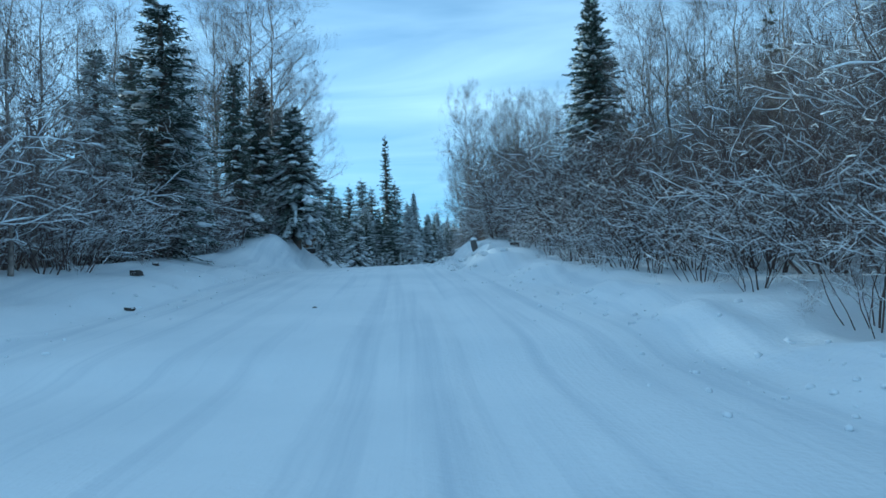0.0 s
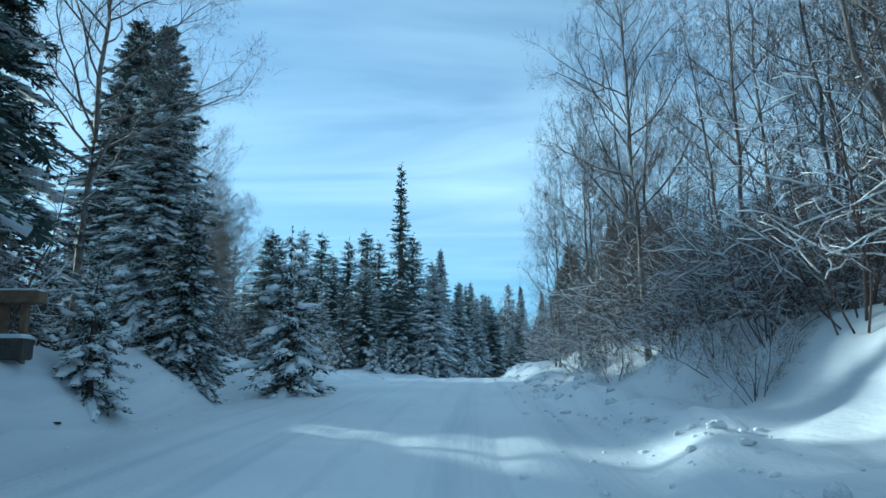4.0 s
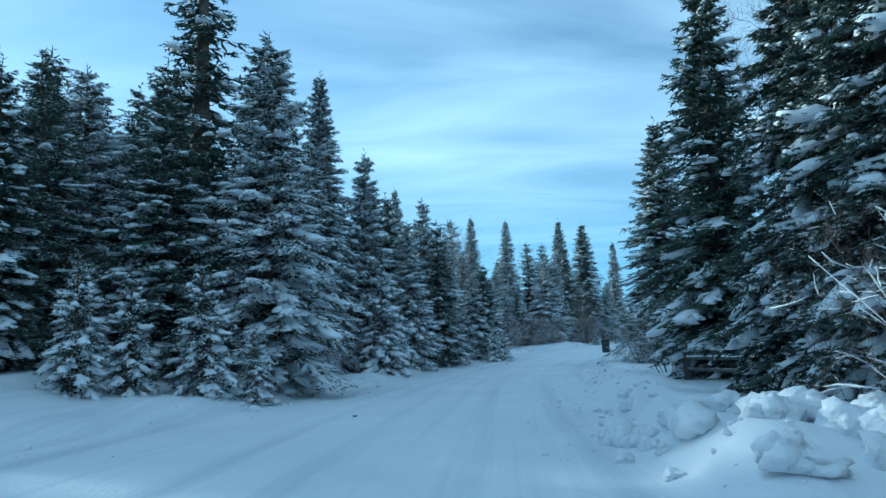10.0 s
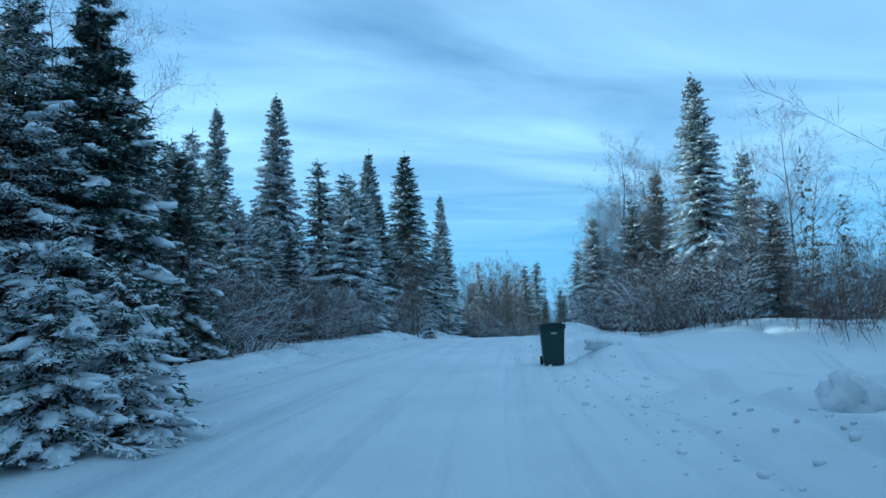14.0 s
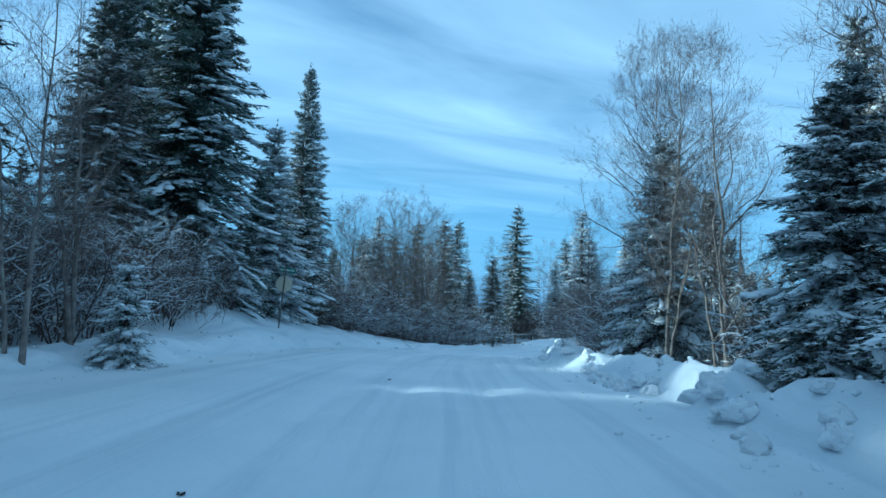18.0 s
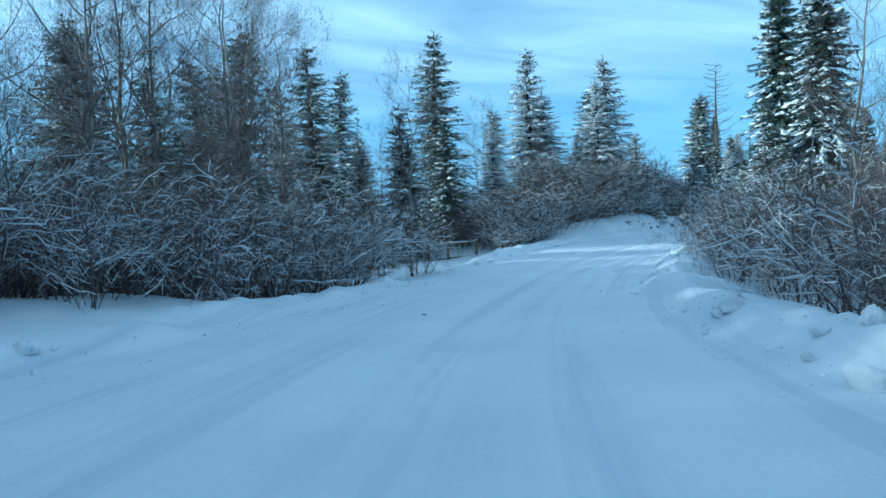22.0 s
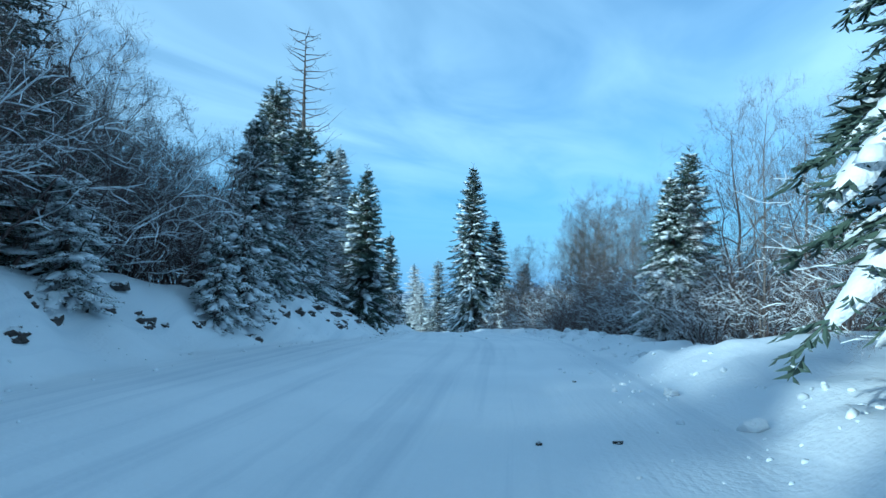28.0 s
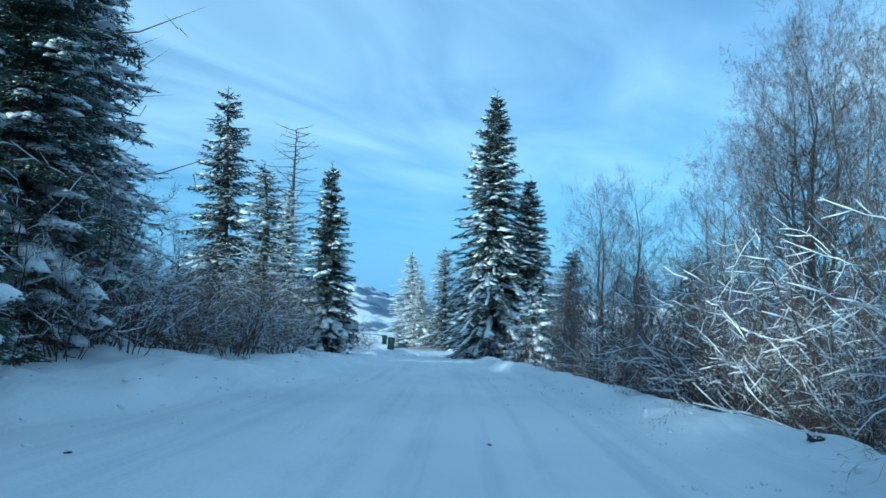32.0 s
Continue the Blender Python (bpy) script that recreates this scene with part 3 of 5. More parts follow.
def dead_top_parts(seed, height, radius, count):
    """A dead spruce: a bare pole with short, drooping, broken branches."""
    rng = random.Random(seed)
    wood = Soup()
    wood.spike([Vector((0, 0, -0.3)), Vector((0.02, 0.03, height * 0.4)), Vector((-0.04, 0.02, height * 0.75)), Vector((0, 0, height))],
               [0.014 * height, 0.010 * height, 0.005 * height, 0], 6)
    for k in range(count):
        u = 0.12 + 0.86 * (k + rng.random()) / count
        az = k * 2.4 + rng.uniform(-0.4, 0.4)
        size = radius * (1.12 - u) ** 0.7 * rng.uniform(0.4, 1.25) + 0.12
        root = Vector((0, 0, height * u))
        out = Vector((math.cos(az), math.sin(az), rng.uniform(-0.15, 0.5)))
        mid = root + out * size * 0.6
        wood.spike([root, mid, mid + (out + Vector((0, 0, 0.35))) * size * 0.45], [0.022, 0.012, 0], 3)
        for j in range(4):
            q = root + out * size * rng.uniform(0.3, 0.9)
            wood.spike([q, q + Vector((rng.uniform(-1, 1), rng.uniform(-1, 1), rng.uniform(-0.8, 0.3))) * size * 0.3], [0.008, 0], 3)
    return wood


# ---- the lie of the land ----
_table = np.random.RandomState(7).rand(256, 256)


def wave(x, y, size):
    """Smooth random heights from 0 to 1, with bumps about size metres across."""
    u, v = np.asarray(x, float) / size, np.asarray(y, float) / size
    i, j = np.floor(u).astype(int), np.floor(v).astype(int)
    fu, fv = u - i, v - j
    fu, fv = fu * fu * (3 - 2 * fu), fv * fv * (3 - 2 * fv)
    a, b = _table[i % 256, j % 256], _table[(i + 1) % 256, j % 256]
    c, d = _table[i % 256, (j + 1) % 256], _table[(i + 1) % 256, (j + 1) % 256]
    return (a * (1 - fu) + b * fu) * (1 - fv) + (c * (1 - fu) + d * fu) * fv


def smooth(a, b, x):
    t = np.clip((x - a) / (b - a), 0, 1)
    return t * t * (3 - 2 * t)


def spline(rows, step):
    """Points every step metres or so along a smooth line through the rows."""
    r = np.array(rows, float)
    r = np.vstack([2 * r[0] - r[1], r, 2 * r[-1] - r[-2]])
    out = []
    for i in range(1, len(r) - 2):
        n = max(1, int(np.linalg.norm(r[i + 1] - r[i]) / step))
        for k in range(n):
            t = k / n
            out.append(0.5 * (2 * r[i] + (r[i + 1] - r[i - 1]) * t + (2 * r[i - 1] - 5 * r[i] + 4 * r[i + 1] - r[i + 2]) * t ** 2
                              + (3 * r[i] - r[i - 1] - 3 * r[i + 1] + r[i + 2]) * t ** 3))
    out.append(r[-2])
    return np.array(out)


LINE = spline(ROAD, 1.0)
_len = np.r_[0, np.cumsum(np.hypot(*np.diff(LINE[:, :2], axis=0).T))] + S0
_tan = np.gradient(LINE[:, :2], axis=0)
_tan /= np.linalg.norm(_tan, axis=1)[:, None]
_left = np.c_[-_tan[:, 1], _tan[:, 0]]


def along(x, y):
    """Metres along the road and to its left, for arrays of places."""
    x, y = np.atleast_1d(np.asarray(x, float)), np.atleast_1d(np.asarray(y, float))
    s, d = np.empty(x.shape), np.empty(x.shape)
    for a in range(0, len(x), 4000):
        p = np.c_[x[a:a + 4000], y[a:a + 4000]]
        gap = ((p[:, None, :] - LINE[None, :, :2]) ** 2).sum(2)
        i = gap.argmin(1)
        off = p - LINE[i, :2]
        s[a:a + 4000] = _len[i] + (off * _tan[i]).sum(1)
        side = (off * _left[i]).sum(1)
        d[a:a + 4000] = np.where(side < 0, -1, 1) * np.sqrt(gap[np.arange(len(i)), i])
    return s, d


def on_road(s, d):
    """The place s metres along the road and d to its left."""
    x, y = np.interp(s, _len, LINE[:, 0]), np.interp(s, _len, LINE[:, 1])
    nx, ny = np.interp(s, _len, _left[:, 0]), np.interp(s, _len, _left[:, 1])
    return x + nx * d, y + ny * d


def keyed(rows, s):
    r = np.array(rows, float)
    return np.interp(s, r[:, 0], r[:, 1])


def height(x, y):
    """Ground height: the road, its ploughed banks and the land beside it."""
    x, y = np.atleast_1d(np.asarray(x, float)), np.atleast_1d(np.asarray(y, float))
    s, d = along(x, y)
    z = np.interp(s, _len, LINE[:, 2])
    lit = d > 0
    edge = np.where(lit, keyed(EDGE_L, s), keyed(EDGE_R, s)) + 0.9 * (wave(x, y, 3.1) - 0.5) + 0.5 * (wave(x, y, 1.1) - 0.5)
    berm = np.where(lit, keyed(BERM_L, s), keyed(BERM_R, s))
    land = np.where(lit, keyed(LAND_L, s), keyed(LAND_R, s))
    for (px, py), (qx, qy), wide, level in SIDE_ROADS:
        # a side road lies open where it meets the road
        vx, vy = qx - px, qy - py
        t = np.clip(((x - px) * vx + (y - py) * vy) / (vx * vx + vy * vy), 0, 1)
        off = np.hypot(x - px - t * vx, y - py - t * vy)
        clear = 1 - smooth(wide * 0.5, wide * 0.5 + 1.6, off)
        berm, land = berm * (1 - clear), land * (1 - level * clear)
    a = np.abs(d)
    out = a - edge
    lump = 0.35 + 0.5 * wave(x + 40, y, 2.6) + 0.6 * wave(x, y + 90, 0.75) + 0.5 * wave(x + 7, y, 0.42)
    ridge = 0.72 * berm * lump * (smooth(-0.1, 0.9, out) - 0.6 * smooth(1.0, 2.8, out))
    ramp = np.where(lit, keyed(RAMP_L, s), keyed(RAMP_R, s))
    start = np.where(lit, 0.0, 1.3 * smooth(36, 44, s) * (1 - smooth(64, 74, s)))
    z = z + ridge + land * smooth(start, start + ramp, out) + land * 0.04 * np.clip(out - 9, 0, 60)
    z += (wave(x, y, 6.0) - 0.5) * 0.5 * smooth(1.5, 6, out) + (wave(x, y, 2.2) - 0.5) * 0.18 * smooth(0.5, 2, out)
    z += (wave(x, y, 40.0) - 0.5) * 3.0 * smooth(12, 40, out)
    # ruts and roughness of the driven snow
    z += -0.065 * (np.exp(-((a - 0.55) / 0.19) ** 2) + np.exp(-((d + 1.95) / 0.20) ** 2) + 0.7 * np.exp(-((d - 2.0) / 0.21) ** 2) + 0.5 * np.exp(-((d + 0.95 - 0.3 * np.sin(s / 23)) / 0.26) ** 2)) * (0.5 + 0.8 * wave(s, 0 * s, 14.0)) * (1 - smooth(-1.2, 0, out))
    z += 0.055 * (np.exp(-((d + 2.75 - 0.35 * np.sin(s / 19)) / 0.27) ** 2) + 0.7 * np.exp(-((d - 2.85 - 0.3 * np.sin(s / 26)) / 0.28) ** 2)) * wave(s + 9, 0 * s, 5.0) * (1 - smooth(-0.9, -0.2, out))
    z += (wave(x, y, 0.7) - 0.5) * 0.018 + (wave(x, y, 4.0) - 0.5) * 0.03
    # the far land sinks to a wide valley
    z -= smooth(60, 1500, a) * 170
    return z


def mesh_object(name, verts, faces, mat, smooth_shade=True):
    me = bpy.data.meshes.new(name)
    me.from_pydata(verts, [], faces)
    me.materials.append(mat)
    if smooth_shade:
        me.polygons.foreach_set("use_smooth", [True] * len(me.polygons))
    me.update()
    return new(name, me)


def grid_faces(rows, cols):
    i, j = np.meshgrid(np.arange(rows - 1), np.arange(cols - 1), indexing="ij")
    q = (i * cols + j).ravel()
    return np.c_[q, q + 1, q + cols + 1, q + cols].tolist()


HALF = 10.0  # the road's strip reaches this far to each side
offs = np.r_[np.arange(-HALF, -6.5, 0.5), np.arange(-6.5, 6.5, 0.14), np.arange(6.5, HALF + 0.01, 0.5)]
stations = np.arange(_len[0] + 0.5, _len[-1] - 0.5, 0.32)
ss, dd = np.meshgrid(stations, offs, indexing="ij")
rx, ry = on_road(ss.ravel(), dd.ravel())
rz = height(rx, ry) - 0.35 * smooth(HALF - 0.8, HALF, np.abs(dd.ravel()))
road = mesh_object("road", np.c_[rx, ry, rz].tolist(), grid_faces(len(stations), len(offs)), M_PACKED)
uv = road.data.uv_layers.new(name="along")
corner = np.empty(len(road.data.loops), dtype=np.int32)
road.data.loops.foreach_get("vertex_index", corner)
uv.data.foreach_set("uv", np.c_[dd.ravel()[corner], ss.ravel()[corner]].astype(np.float32).ravel())
tagged(road, "snow-packed gravel road with wheel ruts and ploughed banks", "road", kind="structure")

u = np.linspace(-1, 1, 250)
stretch = 190 * u + 4100 * np.sign(u) * np.abs(u) ** 7
gx, gy = np.meshgrid(70 + stretch, 130 + stretch, indexing="ij")
gz = height(gx.ravel(), gy.ravel())
gs, gd = along(gx.ravel(), gy.ravel())
inside = (gs > stations[0]) & (gs < stations[-1])
gz -= np.where(inside, 1.2 * (1 - smooth(HALF - 2.2, HALF - 0.4, np.abs(gd))), 0)
ground = mesh_object("ground", np.c_[gx.ravel(), gy.ravel(), gz].tolist(), grid_faces(250, 250), M_GROUND)
me = ground.data
cover = me.attributes.new("wooded", "FLOAT", "POINT")
cover.data.foreach_set("value", smooth(70, 190, np.abs(gd) + 50 * (wave(gx.ravel(), gy.ravel(), 31.0) - 0.5)))
tagged(ground, "snow-covered forest floor sloping to a wide valley", "ground", kind="structure")


def floor_at(x, y):
    return float(height(x, y)[0])


# ---- kinds of plants ----
def kit(soups_mats):
    return [(name, soup.mesh(name, mat, smooth)) for name, soup, mat, smooth in soups_mats if soup.f or soup.blades or soup.runs]


def spruce_kit(seed, height, radius, whorls, per, twigs, snow, needles, **more):
    t, c, w = spruce_parts(seed, height, radius, whorls, per, twigs, snow, **more)
    return height, kit([("trunk", t, M_BARK, True), ("crown", c, needles, False), ("snow_cover", w, M_TREESNOW, True)])


FULL = [spruce_kit(11, 10, 2.1, 35, 10, 27, 0.55, M_NEEDLE), spruce_kit(12, 10, 1.8, 36, 10, 25, 0.5, M_NEEDLE, gaps=0.06),
        spruce_kit(13, 10, 2.4, 33, 10, 30, 0.7, M_NEEDLE2, gaps=0.04, pad=0.78), spruce_kit(14, 10, 1.95, 34, 10, 28, 0.85, M_NEEDLE2, shape=0.75, pad=0.78),
        spruce_kit(19, 10, 2.3, 32, 10, 30, 0.7, M_NEEDLE, bare=0.13, droop=2.0, feather=5)]
BIG = [spruce_kit(15, 18, 3.1, 62, 11, 46, 0.65, M_NEEDLE, gaps=0.04, feather=4, pad=0.85, droop=1.7, reach_most=0.34), spruce_kit(16, 18, 2.7, 64, 11, 44, 0.75, M_NEEDLE2, gaps=0.04, feather=4, pad=0.85, droop=1.6, reach_most=0.34)]
SLIM = [spruce_kit(21, 10, 1.4, 36, 8, 14, 0.28, M_NEEDLE, shape=0.7, gaps=0.05, feather=3), spruce_kit(22, 10, 1.2, 40, 7, 13, 0.22, M_NEEDLE, shape=0.6, gaps=0.08, feather=3),
        spruce_kit(23, 10, 1.65, 35, 8, 14, 0.28, M_NEEDLE, shape=0.8, feather=3), spruce_kit(24, 10, 1.5, 36, 8, 14, 0.36, M_NEEDLE2, shape=0.75, feather=3)]
SPIRE = [spruce_kit(31, 10, 1.15, 44, 7, 10, 0.2, M_NEEDLE, shape=1.15, gaps=0.08)]
LADEN = [spruce_kit(17, 8, 2.1, 27, 12, 44, 0.8, M_NEEDLE2, pad=0.85, feather=8, droop=2.0, reach_most=0.28), spruce_kit(18, 8, 1.9, 28, 12, 42, 0.70, M_NEEDLE2, pad=0.8, gaps=0.06, feather=8, droop=1.8, reach_most=0.28)]
YOUNG = [spruce_kit(41, 4, 1.15, 13, 8, 13, 0.95, M_NEEDLE2), spruce_kit(42, 4, 1.35, 12, 8, 14, 0.95, M_NEEDLE2, gaps=0.1)]
DEAD = [(10, kit([("trunk", dead_top_parts(71, 10, 2.3, 110), M_BARK, False)]))]


def birch_kit(seed, height, stems, limbs, kids, bark=None, **more):
    t, c = birch_parts(seed, height, stems, limbs, kids, **more)
    return height, kit([("trunk", t, bark or M_BIRCH, True), ("crown", c, M_TWIG, False)])


BIRCH = [birch_kit(51, 9, 1, 24, (5, 3)), birch_kit(52, 9, 2, 15, (5, 3)), birch_kit(53, 9, 3, 12, (5, 3), lean=0.12), birch_kit(54, 9, 1, 24, (5, 3), spread=1.2)]
TALL_BIRCH = [birch_kit(55, 16, 1, 34, (5, 4), half=0.004), birch_kit(56, 16, 2, 22, (5, 4), half=0.004)]


def shrub_kit(seed, height, stems, kids, arch, **more):
    a, b, c = shrub_parts(seed, height, stems, kids, arch, **more)
    return height, kit([("stem", a, M_ALDER, True), ("crown", b, M_BRUSH, False), ("snow_cover", c, M_TREESNOW, True)])


ALDER = [shrub_kit(61, 3.5, 10, (7, 4), 0.8), shrub_kit(62, 3.5, 9, (7, 4), 1.0), shrub_kit(63, 3.5, 11, (7, 4), 0.55), shrub_kit(64, 3.5, 9, (7, 4), 1.15)]
TALL_ALDER = [shrub_kit(67, 7.0, 15, (11, 5), 0.28, reach=0.55, snowy=0.5), shrub_kit(68, 7.0, 14, (11, 5), 0.42, reach=0.6, snowy=0.5)]
THIN = [shrub_kit(65, 3.5, 9, (6, 3), 0.8), shrub_kit(66, 3.5, 10, (6, 3), 0.6)]
BRUSH = [(2.5, kit([("shoots", brush_parts(81 + k, 2.5, 2.2, 32, 0.33, (4,), 4), M_BRUSH, False)])) for k in range(3)]
TALL_BRUSH = [(5.0, kit([("shoots", brush_parts(85 + k, 5.0, 3.2, 26, 0.22, (5, 2), 2), M_BRUSH, False)])) for k in range(2)]

KINDS = {
    "full": (FULL, "spruce_tree", "dark green spruce with snow on drooping branches", "tree", "snowy spruces"),
    "laden": (LADEN, "spruce_tree", "dark spruce weighed down by thick pads of snow", "tree", "snow-laden spruces"),
    "slim": (SLIM, "spruce_tree", "slim dark spruce with lightly snowed branches", "tree", "slim spruces"),
    "spire": (SPIRE, "spruce_tree", "very tall thin spruce spire above the wood", "tree", "tall spruces"),
    "young": (YOUNG, "young_spruce", "small young spruce loaded with fresh snow", "tree", "young spruces"),
    "dead": (DEAD, "dead_spruce", "dead spruce with a bare pole and short broken branches", "tree", "dead spruces"),
    "birch": (BIRCH, "birch_tree", "bare birch with a fine twiggy crown", "tree", "bare birches"),
    "alder": (ALDER, "alder_shrub", "bare many-stemmed alder shrub with snow on its branches", "shrub", "alder thicket"),
    "thicket": (THIN, "undergrowth", "thicket of bare snowy alder stems", "undergrowth", ""),
    "brush": (BRUSH, "undergrowth", "tangle of thin bare shoots dusted with snow", "undergrowth", ""),
}
planted = []
OPEN = [(64.7, 228.7, 2.2), (65.8, 231.5, 2.4), (66.8, 234.4, 2.6), (67.8, 237.2, 2.8), (58.5, 229.0, 2.5), (60.0, 233.0, 3.0), (62.0, 237.0, 3.4), (65.5, 236.0, 3.4), (64.0, 242.5, 4.2), (67.5, 239.5, 3.0), (70.5, 240.5, 3.0), (31.2, 203.5, 2.5)]  # places kept free of undergrowth
pick = random.Random(5)


def plant(kind, x, y, tall, wide=1.0, label="", turn=None, lean=0.0, toward=0.0, sink=0.05, which=None):
    """One tree or shrub, standing on the ground at x, y."""
    kits, name, text, category, group = KINDS[kind]
    if kind == "full" and tall > 12:
        kits = BIG
    kits = {"birch": TALL_BIRCH, "alder": TALL_ALDER, "thicket": TALL_ALDER, "brush": TALL_BRUSH}[kind] if tall > {"birch": 12.5, "alder": 4.8, "thicket": 4.8, "brush": 3.7}.get(kind, 99) else kits
    size, pieces = kits[pick.randrange(min(len(kits), 4)) if which is None else which % len(kits)]
    k = tall / size
    wide *= {"slim": 1.32, "full": 1.16, "laden": 1.0}.get(kind, 1.0)
    root = new(name)
    z = floor_at(x, y) - sink
    spin = pick.uniform(0, 360) if turn is None else turn
    tilt = Matrix.Rotation(radians(lean), 4, Vector((-math.sin(radians(toward)), math.cos(radians(toward)), 0))) if lean else Matrix.Identity(4)
    root.matrix_world = Matrix.Translation((x, y, z)) @ tilt @ pose(0, 0, 0, 0, 0, spin) @ Matrix.Diagonal((k * wide, k * wide, k, 1))
    for part_name, me in pieces:
        ob = new(part_name, me)
        ob.parent = root
        if part_name == "snow_cover":
            tagged(ob, "white snow lying on the branches", kind="stuff")
    tagged(root, label or text, category, group, "stuff" if kind in ("brush", "thicket") else "")
    planted.append((x, y, tall))
    return root


def clear_of_roads(x, y, margin):
    s, d = along(x, y)
    edge = keyed(EDGE_L, s[0]) if d[0] > 0 else keyed(EDGE_R, s[0])
    if abs(d[0]) < edge + margin:
        return False
    for (px, py), (qx, qy), wide, level in SIDE_ROADS:
        vx, vy = qx - px, qy - py
        t = min(max(((x - px) * vx + (y - py) * vy) / (vx * vx + vy * vy), 0), 1)
        if math.hypot(x - px - t * vx, y - py - t * vy) < wide * 0.5 + 1.0:
            return False
    return True


count_of = {}
REACH = {"alder": (0.8, 0.60), "brush": (0.9, 0.55), "thicket": (0.8, 0.55)}  # how far they keep from the driven snow, by their height


def fill(kind, s0, s1, d0, d1, count, low, high, gap=1.0, wide=1.0):
    """Plants of a kind scattered along a stretch, d0 to d1 metres to the left of the road's middle."""
    made = tries = 0
    while made < count and tries < count * 12:
        tries += 1
        s, d, tall = pick.uniform(s0, s1), pick.uniform(d0, d1), pick.uniform(low, high)
        x, y = on_road(s, d)
        x, y = float(x), float(y)
        if not clear_of_roads(x, y, REACH.get(kind, (0.6, 0))[0] + REACH.get(kind, (0.6, 0))[1] * tall) or any(math.hypot(x - a, y - b) < r + (0.35 * tall if kind == "brush" else 0) for a, b, r in OPEN) or any((x - a) ** 2 + (y - b) ** 2 < gap * gap for a, b, _ in planted):
            continue
        count_of[kind] = count_of.get(kind, 0) + 1
        # past the first hundreds, and deep in the wood, shrubs count as thicket
        deep = kind == "alder" and (abs(d) > 9.5 or count_of[kind] > 270)
        plant("thicket" if deep else kind, x, y, tall, wide * pick.uniform(0.85, 1.15))
        made += 1


# ---- trees along the road ----
# the climb: spruces and birches on the bank
plant("full", -14.0, 74.9, 12.1, 1.00)
plant("full", -14.9, 66.8, 14.6, 1.10)
plant("slim", -12.3, 52.7, 10.5, 1.00)
plant("slim", -11.8, 41.2, 11.0, 1.30)
plant("slim", -12.9, 38.4, 8.2, 1.30)
plant("slim", -13.5, 48.1, 9.7, 1.10)
plant("slim", -14.5, 44.4, 9.6, 1.20)
plant("full", -10.4, 58.6, 9.5, 1.1, which=4)
plant("full", -13.2, 59.8, 10.0, 1.0, which=4)
plant("birch", -11.3, 32.4, 8.4, 1.00)
plant("birch", -10.1, 29.6, 7.0, 1.00)
plant("birch", -14.0, 38.9, 9.9, 1.00)
plant("birch", -14.2, 60.5, 18.9, 1.00)
plant("birch", -15.5, 58.0, 17.1, 1.00)
plant("birch", -13.3, 62.9, 20.5, 1.00)
plant("birch", -12.5, 68.3, 13.9, 1.00)
plant("birch", -15.2, 44.0, 12.4, 1.00)
plant("full", 10.4, 60.5, 17.0, 1.00)
plant("birch", 8.2, 39.3, 10.5, 1.00)
plant("birch", 10.8, 42.7, 10.4, 1.00)
plant("birch", 9.7, 36.6, 9.5, 1.00)
plant("birch", 9.8, 34.3, 8.8, 1.00)
plant("birch", 13.2, 38.2, 9.5, 1.00)
plant("birch", 11.5, 53.0, 12.8, 1.00)
plant("birch", 10.5, 31.7, 7.3, 1.00)
plant("birch", 13.1, 50.3, 11.7, 1.00)
plant("birch", 1.9, 60.0, 8.8, 1.00)
plant("birch", 3.8, 56.8, 7.2, 1.00)
plant("birch", 1.7, 71.7, 13.8, 0.80)
plant("birch", 4.0, 70.4, 11.8, 0.80)
plant("birch", 5.5, 72.1, 11.9, 0.80)
plant("birch", 6.7, 67.8, 11.4, 0.80)
plant("birch", 7.7, 66.5, 10.7, 0.80)
plant("birch", 8.7, 65.1, 9.7, 0.80)
plant("birch", 11.0, 68.5, 10.9, 0.80)
plant("birch", 10.4, 63.4, 10.3, 0.80)
plant("birch", 1.3, 78.7, 10.2, 0.80)
plant("birch", 0.6, 82.7, 9.3, 0.80)
plant("birch", 5.4, 66.3, 10.6, 0.80)
plant("birch", 4.6, 67.0, 10.0, 0.80)
plant("birch", 5.4, 64.6, 10.0, 0.80)
plant("birch", 6.2, 62.1, 9.2, 0.80)
plant("birch", 6.8, 60.7, 8.1, 0.80)
plant("birch", 1.8, 79.8, 10.3, 0.80)
plant("birch", 7.1, 59.4, 7.6, 0.80)
plant("birch", 3.5, 80.4, 12.0, 1.00)
plant("birch", 4.3, 81.2, 12.4, 1.00)
plant("birch", 5.9, 77.4, 8.2, 1.00)
plant("birch", 5.8, 80.7, 8.9, 1.00)
# snow-laden spruces past the crest
plant("full", -13.2, 85.8, 6.9, 1.35)
plant("young", -14.7, 71.7, 3.4, 1.10)
plant("full", -17.8, 80.3, 15.4, 1.15)
plant("full", -17.7, 82.6, 16.4, 1.05)
plant("young", -13.1, 90.5, 2.9, 1.50)
plant("birch", -23.9, 98.7, 20.4, 1.00)
plant("birch", -28.9, 111.8, 18.7, 1.00)
plant("birch", -28.5, 117.4, 15.6, 1.00)
plant("birch", -28.7, 122.8, 17.4, 1.00)
plant("birch", -24.4, 103.4, 12.7, 1.00)
plant("birch", -23.8, 106.3, 14.6, 1.00)
plant("birch", -28.4, 117.5, 14.4, 1.00)
